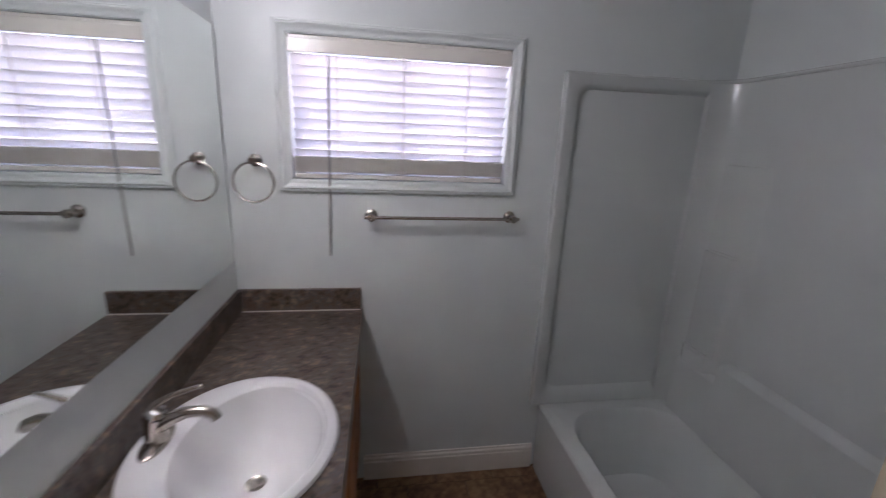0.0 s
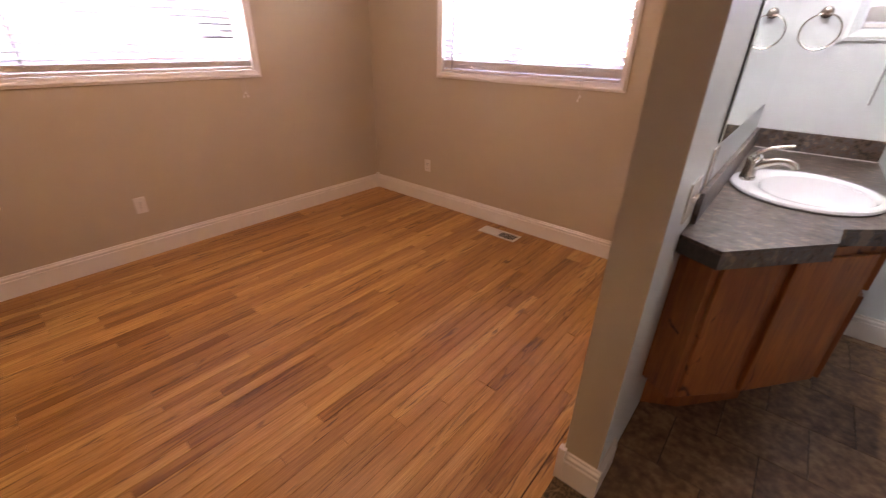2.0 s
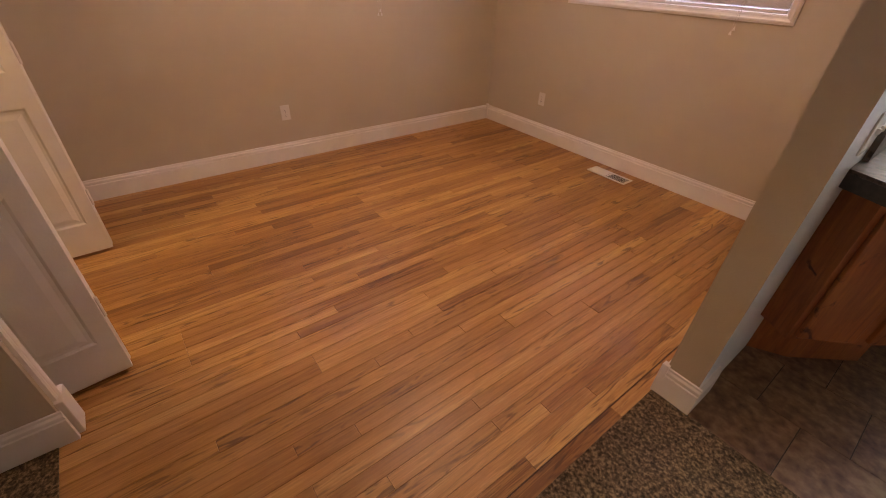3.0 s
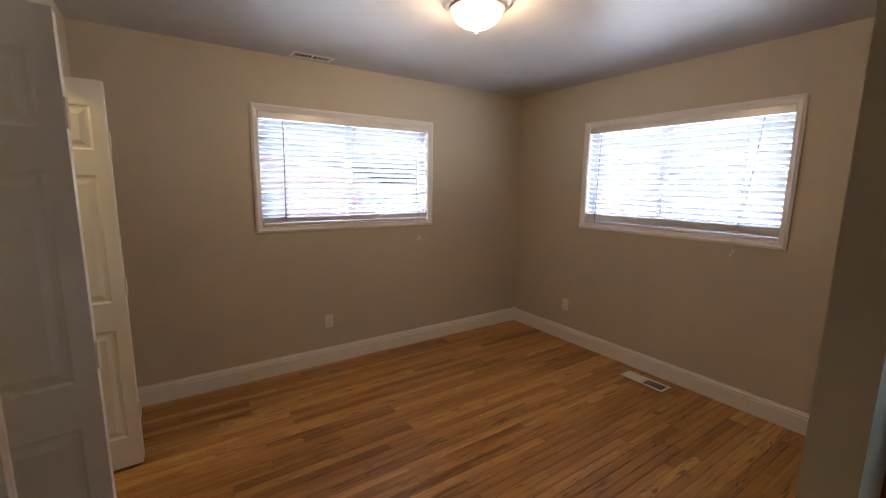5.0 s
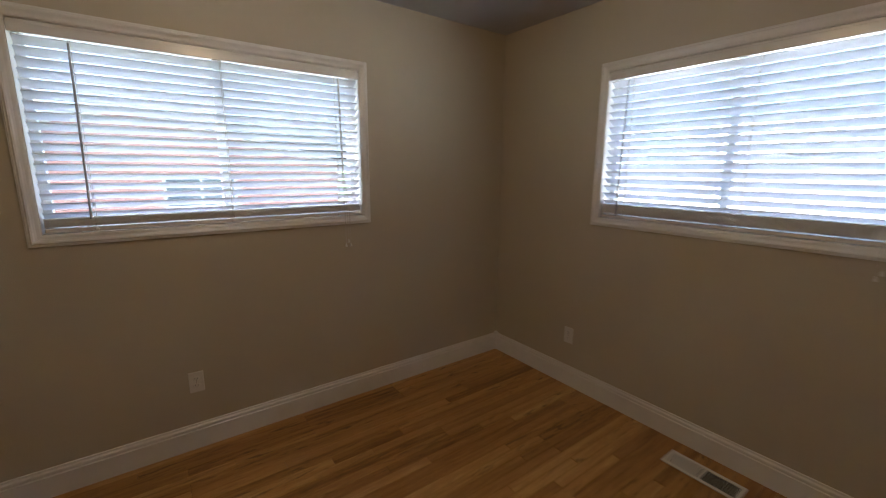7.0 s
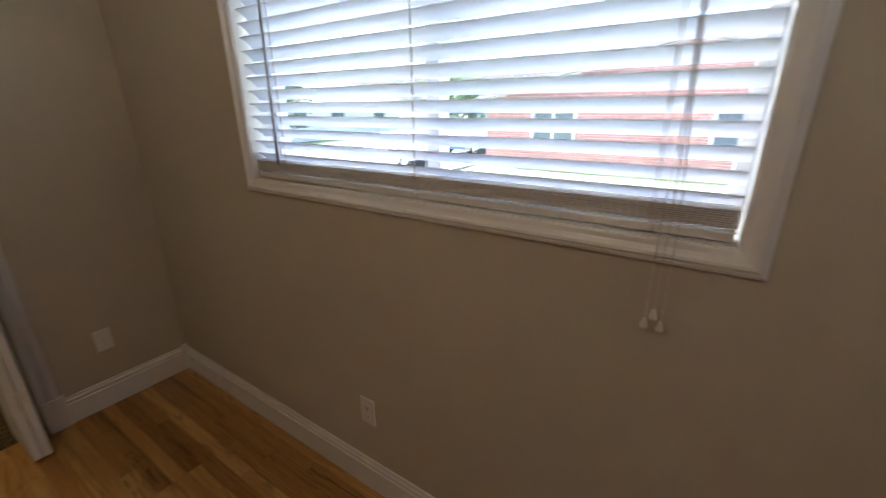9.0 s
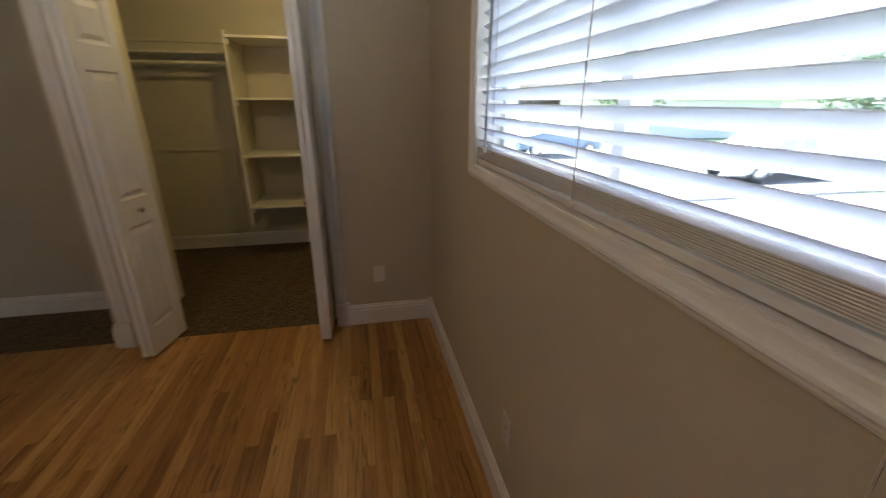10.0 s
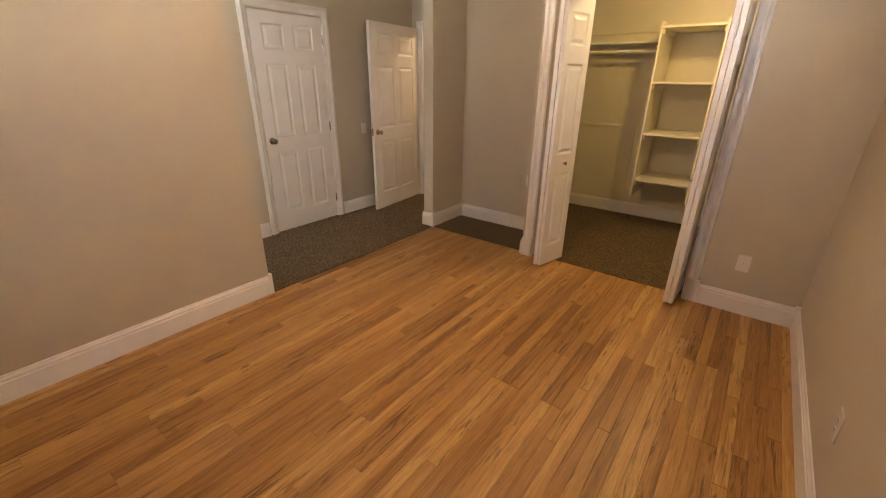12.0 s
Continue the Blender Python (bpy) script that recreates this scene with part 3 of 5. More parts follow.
for x, y in ((0.012, -0.012), (0.012, BY + 0.012), (BX - 0.012, -0.012), (BX - 0.012, -4.318), (BX - 0.004, -1.871 - 0.008), (BX - 0.004, -3.80 + 0.006), (2.007, -4.318)):
    tagged(part("trim_corner", prism(bmesh.new(), [(x - 0.013, y - 0.013), (x + 0.013, y - 0.013), (x + 0.013, y + 0.013), (x - 0.013, y + 0.013)], 0.0, 0.157), M_TRIM), "small white baseboard corner block", "trim", kind="structure")


# ---- windows ----
def window(name, along, o, label, split):
    """A vinyl slider in its opening with a moulded white casing on the room side."""
    u0, u1, v0, v1 = o

    def to3(u, v, h):        # h: into the room from the wall face
        return (u, -h, v) if along == 'x' else (h, u, v)
    w = thing(name, label, "window", kind="structure")
    r = 0.009        # the casing stands back a little from the jamb face
    casing_sides(u0 + r, u1 - r, v0 + r, v1 - r, to3, w)

    def bx(a0, a1, b0, b1, d0, d1, bevel=0.0):
        p, q = to3(a0, b0, -d0), to3(a1, b1, -d1)
        return nbox(min(p[0], q[0]), max(p[0], q[0]), min(p[1], q[1]), max(p[1], q[1]), min(p[2], q[2]), max(p[2], q[2]), bevel=bevel)
    t = 0.012
    for a in ((u0, u0 + t, v0, v1), (u1 - t, u1, v0, v1), (u0 + t, u1 - t, v0, v0 + t), (u0 + t, u1 - t, v1 - t, v1)):
        part("jamb_board", bx(*a, -0.003, 0.115), M_TRIM, w)
    f = 0.045
    for a in ((u0 + t, u0 + f, v0 + t, v1 - t), (u1 - f, u1 - t, v0 + t, v1 - t), (u0 + f, u1 - f, v0 + t, v0 + f), (u0 + f, u1 - f, v1 - f, v1 - t)):
        part("sash_frame", bx(*a, 0.10, 0.15, 0.004), M_VINYL, w)
    m = u0 + (u1 - u0) * split
    part("meeting_stile", bx(m - 0.022, m + 0.022, v0 + f, v1 - f, 0.098, 0.152, 0.004), M_VINYL, w)
    for a, c in ((u0 + f, m - 0.022), (m + 0.022, u1 - f)):
        p = part("pane", bx(a, c, v0 + f, v1 - f, 0.122, 0.127), M_GLASS, w)
        p.visible_shadow = False
    return to3


def blind(along, o, label, nslat, stack, pitch, cords, pulls, wand=None, tilt=36, valance=0.040):
    """A two-inch slat blind hung inside a window opening."""
    u0, u1, v0, v1 = o[0] + 0.016, o[1] - 0.016, o[2] + 0.014, o[3] - 0.014
    if along == 'x':
        th = thing("window_blind", label, "blind", ((u0 + u1) / 2, 0.0, v0))
    else:
        th = thing("window_blind", label, "blind", (0.0, (u0 + u1) / 2, v0), turn=90)
    L, H, dep = u1 - u0, v1 - v0, 0.033      # dep: how far behind the wall face the slats hang
    # local axes: x along the window, y outwards, z up from the sill
    part("headrail", nbox(-L / 2, L / 2, dep - 0.029, dep + 0.03, H - 0.040, H + 0.001, bevel=0.002), M_PLASTIC, th)
    part("valance", nbox(-L / 2 - 0.002, L / 2 + 0.002, dep - 0.037, dep - 0.031, H - 0.012 - valance, H - 0.012, bevel=0.003), M_PLASTIC, th, "white valance over the headrail")
    zt = H - valance - 0.032

    def slat_mesh(ang):
        bm = bmesh.new()
        n, hw, th_ = 6, 0.025, 0.0022
        rows = []
        for k in range(n + 1):
            s = -hw + 2 * hw * k / n
            cr = 0.0028 * (1 - (s / hw) ** 2)
            y, z = s * math.cos(ang) - cr * math.sin(-ang), -s * math.sin(ang) + cr * math.cos(ang)
            rows.append([[bm.verts.new((x, y, z + h)) for h in (-th_ / 2, th_ / 2)] for x in (-L / 2 + 0.004, L / 2 - 0.004)])
        for a, c in zip(rows, rows[1:]):
            bm.faces.new((a[0][1], a[1][1], c[1][1], c[0][1]))
            bm.faces.new((a[0][0], c[0][0], c[1][0], a[1][0]))
            bm.faces.new((a[0][0], a[0][1], c[0][1], c[0][0]))
            bm.faces.new((a[1][0], c[1][0], c[1][1], a[1][1]))
        for r in (rows[0], rows[-1]):
            bm.faces.new((r[0][0], r[1][0], r[1][1], r[0][1]))
        return bm
    first = part("slat", slat_mesh(radians(tilt)), M_SLAT, th, smooth=True)
    first.location = (0, dep, zt)
    for i in range(1, nslat):
        s = new("slat", first.data)
        s.parent = th
        s.location = (0, dep, zt - i * pitch)
    zs = zt - (nslat - 1) * pitch - 0.012
    # same slats in opaque, duller plastic, which puts the stack in shade
    flat = part("stacked_slat", slat_mesh(0.0), M_PLASTIC, th, smooth=True)
    rise = (zs - 0.030) / max(stack - 1, 1)
    flat.location = (0, dep, 0.028)
    for i in range(1, stack):
        s = new("stacked_slat", flat.data)
        s.parent = th
        s.location = (0, dep + 0.0012 * math.sin(i * 2.3), 0.028 + i * rise)
    part("bottom_rail", nbox(-L / 2 + 0.004, L / 2 - 0.004, dep - 0.026, dep + 0.026, 0.002, 0.021, bevel=0.003), M_PLASTIC, th)
    for c in cords:
        x = -L / 2 + c * L
        for yy in (-0.027, 0.027):
            part("ladder_cord", tube(bmesh.new(), [(x, dep + yy, H - 0.04), (x, dep + yy, 0.01)], 0.0011, 6), M_CORD, th)
        part("lift_cord", tube(bmesh.new(), [(x + 0.006, dep - 0.029, H - 0.04), (x + 0.006, dep - 0.029, 0.02)], 0.0009, 6), M_CORD, th)
        part("cord_plug", lathe(bmesh.new(), [(0, 0), (0.009, 0.001), (0.007, 0.004), (0, 0.005)], 10, Matrix.Translation((x, dep - 0.0262, 0.011)) @ pose(0, 0, 0, 90)), M_PLASTIC, th)
    for c, drop, lean, n in pulls:
        x = -L / 2 + c * L
        for k in range(n):
            e = (x + lean + 0.015 * (k - (n - 1) / 2), -0.028 - 0.006 * (k % 2), drop + 0.026 * (k % 2))
            part("pull_cord", tube(bmesh.new(), [(x + 0.004 * k, dep - 0.042, H - 0.06), (x + lean * 0.6 + 0.004 * k, 0.005, 0.30 * H), (e[0], -0.026, 0.03), e], 0.0016, 6), M_CORD, th)
            part("tassel", lathe(bmesh.new(), [(0, 0.022), (0.003, 0.021), (0.005, 0.014), (0.0078, 0.003), (0.0075, 0), (0, -0.001)], 12, Matrix.Translation((e[0], e[1], e[2] - 0.018))), M_PLASTIC, th, "small white plastic cord tassel", smooth=True)
    if wand:
        c, low = wand
        x = -L / 2 + c * L
        part("tilt_wand", tube(bmesh.new(), [(x, -0.010, H - 0.07), (x - 0.012, -0.016, low)], [0.0042, 0.0048], 8), M_WAND, th, "plastic tilt wand, greyed like a silhouette against the window", smooth=True)
    return th


window("window_1", 'y', WW, "white framed slider in the west wall", 0.5)
window("window_2", 'x', NW, "white framed slider in the north wall", 0.43)
window("window_3", 'x', BW, "small white framed slider above the towel bar", 0.5)
for p in bpy.data.objects["window_3"].children:
    if p.data.materials[0] == M_TRIM:
        p.data.materials[0] = M_BATH
blind('y', WW, "white slat blind lowered over the west bedroom window", 18, 9, 0.0424, (0.12, 0.5, 0.9), ((0.91, -0.175, 0.025, 3),), (0.12, 0.06))
blind('x', NW, "white slat blind lowered over the north bedroom window", 17, 14, 0.0440, (0.1, 0.5, 0.84), ((0.895, -0.115, -0.085, 2),), (0.085, 0.02))
blind('x', BW, "white slat blind lowered over the bathroom window", 10, 17, 0.0404, (0.2, 0.5, 0.8), (), (0.17, -0.33), 48, 0.052)


# ---- doors ----
def raised_panel(u0, u1, v0, v1, th_):
    """One raised panel of a moulded door, proud of a sunken field; local x across, z up, -y the face."""
    bm = bmesh.new()
    loops = []
    for d, h in ((0.0, 0.0), (0.010, -0.007), (0.022, -0.007), (0.045, 0.001)):
        loops.append([bm.verts.new((x, -th_ - h, z)) for x, z in ((u0 + d, v0 + d), (u1 - d, v0 + d), (u1 - d, v1 - d), (u0 + d, v1 - d))])
    for a, c in zip(loops, loops[1:]):
        for i in range(4):
            bm.faces.new((a[i], a[(i + 1) % 4], c[(i + 1) % 4], c[i]))
    bm.faces.new(loops[-1])
    return bm


def leaf(parent, w, h, th_, cols, rows, material, name="leaf"):
    """A moulded door leaf with frame and raised panels on both faces; its hinge edge at x=0, bottom at z=0."""
    bm = bmesh.new()
    xs = sorted({0, w, *[v for c in cols for v in c]})
    zs = sorted({0, h, *[v for r in rows for v in r]})
    for s in (-1, 1):
        for i in range(len(xs) - 1):
            for j in range(len(zs) - 1):
                cx, cz = (xs[i] + xs[i + 1]) / 2, (zs[j] + zs[j + 1]) / 2
                if any(c[0] < cx < c[1] for c in cols) and any(r[0] < cz < r[1] for r in rows):
                    continue
                y = s * th_ / 2
                bm.faces.new([bm.verts.new(p) for p in ((xs[i], y, zs[j]), (xs[i + 1], y, zs[j]), (xs[i + 1], y, zs[j + 1]), (xs[i], y, zs[j + 1]))])
    e = th_ / 2
    for q in (((0, -e, 0), (0, e, 0), (0, e, h), (0, -e, h)), ((w, -e, 0), (w, e, 0), (w, e, h), (w, -e, h)), ((0, -e, 0), (w, -e, 0), (w, e, 0), (0, e, 0)), ((0, -e, h), (w, -e, h), (w, e, h), (0, e, h))):
        bm.faces.new([bm.verts.new(p) for p in q])
    bmesh.ops.remove_doubles(bm, verts=bm.verts, dist=0.0004)
    lf = part(name, bm, material, parent)
    for c in cols:
        for r in rows:
            for s in (1, -1):
                pb = raised_panel(c[0], c[1], r[0], r[1], th_ / 2)
                if s < 0:
                    for v in pb.verts:
                        v.co.y = -v.co.y
                part("panel", pb, material, lf)
    return lf


def knob(parent, x, z, side, th_, material=M_NICKEL):
    m = pose(x, side * th_ / 2, z, -90 * side)
    part("rosette", lathe(bmesh.new(), [(0, 0), (0.032, 0), (0.032, 0.004), (0.024, 0.010), (0.012, 0.012)], 20, m), material, parent, "round satin nickel rosette", smooth=True)
    part("knob", lathe(bmesh.new(), [(0.011, 0.010), (0.010, 0.028), (0.018, 0.036), (0.027, 0.046), (0.027, 0.056), (0.018, 0.064), (0, 0.066)], 20, m), material, parent, "round satin nickel knob", smooth=True)


def hinge(parent, x, y, z, material=M_NICKEL):
    part("hinge", tube(bmesh.new(), [(x, y, z - 0.045), (x, y, z + 0.045)], 0.0065, 10), material, parent, "satin nickel hinge", smooth=True)


ROWS6 = ((0.19, 0.80), (0.94, 1.60), (1.72, 1.93))


def six_panel(name, w, h, place, turn, label, knob_sides, hinge_side):
    d = thing(name, label, "door", place, kind="structure", turn=turn)
    k = h / 2.03
    lf = leaf(d, w, h, 0.035, ((0.11, w / 2 - 0.05), (w / 2 + 0.05, w - 0.11)), tuple((a * k, c * k) for a, c in ROWS6), M_DOOR)
    for s in knob_sides:
        knob(lf, w - 0.065, 0.91, s, 0.035)
    for z in (0.22, 1.0, 1.82):
        hinge(d, 0.0, hinge_side * 0.022, z)
    part("latch_plate", nbox(w - 0.001, w + 0.002, -0.011, 0.011, 0.87, 0.95), M_NICKEL, lf)
    return d


def door_frame(name, along, o, face, out, label, depth=0.12, both=False):
    """Jambs, stops and moulded casing of a doorway; face: the wall face, out: +1 or -1 into the room."""
    fr = thing(name, label, "door frame", kind="structure")

    def to3(u, v, h):
        c = face + out * h
        return (u, c, v) if along == 'x' else (c, u, v)

    def bx(a0, a1, b0, b1, d0, d1):
        p, q = to3(a0, b0, d0), to3(a1, b1, d1)
        return nbox(min(p[0], q[0]), max(p[0], q[0]), min(p[1], q[1]), max(p[1], q[1]), min(p[2], q[2]), max(p[2], q[2]))
    prof = [(0.004 + d * 1.5, h * 0.95) for d, h in CASING]
    casing_sides(o[0], o[1], 0.0, o[3], to3, fr, "tlr", prof)
    t = 0.004
    for a in ((o[0], o[0] + t, 0, o[3]), (o[1] - t, o[1], 0, o[3]), (o[0] + t, o[1] - t, o[3] - t, o[3])):
        part("jamb_board", bx(*a, 0.002, -depth), M_TRIM, fr)
    return fr


door_frame("frame_closed_door", 'y', CD, 4.19, -1, "white moulded casing round the closed door")
six_panel("door_1", 0.752, 2.018, (4.207, CD[0] + 0.008, 0.012), 90, "closed white six-panel door with a nickel knob", (1,), 1)
door_frame("frame_entry_door", 'x', HD, -4.75, 1, "white casing round the bedroom doorway")
six_panel("door_2", 0.90, 2.03, (4.10, -4.715, 0.012), 97.0, "open white six-panel bedroom door with a nickel knob", (1, -1), -1)
door_frame("frame_closet", 'x', CL, BY, 1, "white moulded casing round the closet opening")
for x in (0.613, 1.942):
    part("plinth", nbox(x - 0.045, x + 0.045, BY - 0.0, BY + 0.026, 0.0, 0.17, bevel=0.003), M_TRIM, bpy.data.objects["frame_closet"])


def bifold(place, turn, fold, label):
    """Two hinged narrow leaves, folded; local x runs along the first leaf from its pivot at the jamb."""
    d = thing("bifold_door", label, "closet door", place, group="closet bifold doors", turn=turn)
    w, h = 0.312, 2.03
    rows = ((0.17, 0.78), (0.93, 1.58), (1.70, 1.91))
    a = leaf(d, w, h, 0.030, ((0.055, w - 0.055),), rows, M_DOOR, "inner_leaf")
    c = leaf(d, w, h, 0.030, ((0.055, w - 0.055),), rows, M_DOOR, "outer_leaf")
    s = 1 if fold > 0 else -1
    c.matrix_local = pose(w, s * 0.033, 0, 0, 0, fold)
    knob_m = pose(w * 0.5, -s * 0.015, 0.86, 90 * s)
    part("knob", lathe(bmesh.new(), [(0, 0), (0.008, 0), (0.007, 0.012), (0.014, 0.02), (0.014, 0.026), (0, 0.031)], 14, knob_m), M_NICKEL, c, "small round nickel pull", smooth=True)
    for z in (0.3, 1.0, 1.75):
        hinge(a, w + 0.004, s * 0.0165, z, M_TRIM)
    return d


bifold((1.797, -3.858, 0.022), 96, 161, "white panelled bifold door folded open beside the alcove")
bifold((0.692, -3.850, 0.022), 87.5, -176, "white panelled bifold door folded open beside the window wall")
track = thing("bifold_track", "slim white metal track above the bifold doors", "track")
part("rail", nbox(CL[0] + 0.005, CL[1] - 0.005, -3.815, -3.785, 2.062, 2.085, bevel=0.002), M_TRIM, track)


# ---- bedroom fixtures ----
def ceiling_light(x, y):
    t = thing("ceiling_light", "lit flush ceiling light with nickel rim and alabaster bowl", "lamp", (x, y, CEIL))
    part("rim", lathe(bmesh.new(), [(0, 0), (0.170, 0), (0.178, -0.012), (0.165, -0.028), (0.150, -0.032), (0.146, -0.044), (0.136, -0.044)], 40), M_SATIN, t, "brushed nickel rim", smooth=True)
    part("bowl", lathe(bmesh.new(), [(0.137, -0.040), (0.133, -0.062), (0.112, -0.092), (0.075, -0.116), (0.035, -0.128), (0, -0.131)], 40), M_GLOW, t, "glowing alabaster glass bowl", smooth=True).visible_shadow = False
    part("finial", lathe(bmesh.new(), [(0.012, -0.128), (0.014, -0.134), (0.008, -0.142), (0.009, -0.148), (0, -0.154)], 14), M_NICKEL, t, "small nickel finial", smooth=True)


ceiling_light(1.578, -1.895)


def floor_vent(x, y, w, d, z, name, label, flip=False, turn=0, step=0.011):
    t = thing(name, label, "vent", (x, y, z), turn=turn)
    s = -1 if flip else 1
    z0, z1 = sorted((0, s * 0.005))
    b_ = 0.020
    for a in ((-w / 2, w / 2, -d / 2, -d / 2 + b_), (-w / 2, w / 2, d / 2 - b_, d / 2), (-w / 2, -w / 2 + b_, -d / 2 + b_, d / 2 - b_), (w / 2 - b_, w / 2, -d / 2 + b_, d / 2 - b_), (-0.008, 0.008, -d / 2 + b_, d / 2 - b_)):
        part("frame", nbox(*a, z0, z1, bevel=0.0015), M_VENTW, t)
    # no duct is cut: a flat dark sheet gives its shade
    part("duct_shade", nbox(-w / 2 + b_, w / 2 - b_, -d / 2 + b_, d / 2 - b_, min(0, s * 0.0012), max(0, s * 0.0012)), M_HOLE_SHADE, t, "dark sheet in place of the shaded duct behind the louvres")
    n = int((w - 2 * b_) / step)
    lm = None
    for i in range(n):
        xx = -w / 2 + b_ + (i + 0.5) * (w - 2 * b_) / n
        if abs(xx) < 0.012:
            continue
        if lm is None:
            lv = part("louvre", nbox(-0.0007, 0.0007, -d / 2 + b_, d / 2 - b_, -0.0044, 0.0044), M_VENTW, t)
            lm = lv.data
        else:
            lv = new("louvre", lm)
            lv.parent = t
        lv.location = (xx, 0, s * 0.0036)
        lv.rotation_euler = (0, s * (-1.12 if xx < 0 else 0.5), 0)


floor_vent(1.733, -0.190, 0.355, 0.135, 0.006, "floor_vent", "white metal floor register set in the wooden floor")
floor_vent(0.110, -2.318, 0.31, 0.125, CEIL, "ceiling_vent", "white metal ceiling register above the window", True, 90, 0.021)


def outlet(place, turn, label="white duplex wall outlet", kind="outlet", wide=0.072, high=0.116):
    """A wall plate; local -y points into the room."""
    t = thing("wall_outlet" if kind == "outlet" else "wall_plate", label, "outlet" if kind == "outlet" else "wall plate", place, turn=turn)
    part("plate", nbox(-wide / 2, wide / 2, -0.006, 0.0, -high / 2, high / 2, bevel=0.0025), M_PLASTIC, t)
    if kind == "outlet":
        for z in (-0.0195, 0.0195):
            r = part("receptacle", lathe(bmesh.new(), [(0, 0.0015), (0.0155, 0.0015), (0.0165, 0)], 16, pose(0, -0.006, z, 90), 1.0, 0.85), M_PLASTIC, t)
            # slots and earth hole are dark chips in place of shaded openings
            for x in (-0.006, 0.006):
                part("slot", nbox(x - 0.001, x + 0.001, -0.0082, -0.0070, z - 0.002, z + 0.006), M_HOLE_SHADE, r)
            part("earth_hole", lathe(bmesh.new(), [(0, 0.0003), (0.0022, 0.0003), (0.0022, 0)], 8, pose(0, -0.0076, z - 0.008, 90)), M_HOLE_SHADE, r)
    elif kind == "switch":
        n = round(wide / 0.05) - 0 if wide > 0.1 else 1
        for k in range(n):
            x = (k - (n - 1) / 2) * 0.046
            part("toggle", nbox(x - 0.005, x + 0.005, -0.016, -0.005, -0.002, 0.014, bevel=0.002), M_PLASTIC, t)
    part("screw", lathe(bmesh.new(), [(0, 0.0012), (0.003, 0.0008), (0.003, 0)], 8, pose(0, -0.006, 0, 90)), M_NICKEL, t)
    return t


outlet((0.0, -2.22, 0.385), 90)
outlet((0.742, 0.0, 0.372), 0)
outlet((0.36, BY, 0.365), 180, "blank white wall plate beside the closet", "plate", 0.075, 0.116)
outlet((2.255, -4.33, 0.535), 180, "white outlet in the alcove")
for q in outlet((2.395, -4.33, 0.53), 180, "painted-over wall plate in the alcove", "plate").children:
    if q.name.startswith("plate"):
        q.data.materials[0] = M_WALL
outlet((4.19, -3.86, 0.95), -90, "white light switch beside the door", "switch")


# ---- closet ----
def closet_shelves():
    t = thing("closet_shelf_unit", "ivory painted open shelf unit fixed in the closet", "shelf", (1.185, -5.10, 0.0))
    w, d = 0.54, 0.535
    for x in (-w / 2, w / 2 - 0.018):
        part("side_panel", nbox(x, x + 0.018, -d, 0, 0.36, 2.0, bevel=0.002), M_SHELF, t)
    for z in (0.545, 1.01, 1.49, 1.965):
        s = part("shelf", nbox(-w / 2 + 0.0185, w / 2 - 0.0185, -d, 0.004, z - 0.02, z, bevel=0.002), M_SHELF, t)
        for x0, x1 in ((-w / 2 + 0.0185, -w / 2 + 0.036), (w / 2 - 0.036, w / 2 - 0.0185)):
            part("cleat", nbox(x0, x1, -d + 0.03, -0.03, z - 0.065, z - 0.021), M_SHELF, s)


closet_shelves()
rod = thing("closet_rod_shelf", "cream closet shelf with a hanging rod below", "shelf", (2.2, -5.4, 0))
part("shelf", nbox(-0.74, 0.77, -0.245, 0.06, 1.845, 1.865, bevel=0.002), M_SHELF, rod)
part("support_rail", nbox(-0.74, 0.77, -0.246, -0.228, 1.76, 1.843), M_SHELF, rod)
part("rod", tube(bmesh.new(), [(-0.74, 0.0, 1.775), (0.77, 0.0, 1.775)], 0.016, 14), M_SHELF, rod, "round hanging rod", smooth=True)
for z0, z1, x0, x1, nm in ((1.0, 1.03, 1.46, 2.97, "rail"), (1.96, 1.985, 1.46, 2.97, "rail"), (0.17, 1.0, 1.64, 1.78, "batten")):
    tagged(part("closet_batten", nbox(x0, x1, -5.65, -5.632, z0, z1, bevel=0.002), M_CLOSET), "cream wooden %s on the closet wall" % nm, "batten", kind="structure")


# ---- bathroom ----
VX = 3.22
TOP = [(VX, -0.002), (3.755, -0.002), (3.755, -1.10), (3.597, -1.24), (3.585, -1.385), (3.337, -1.68), (VX, -1.63)]


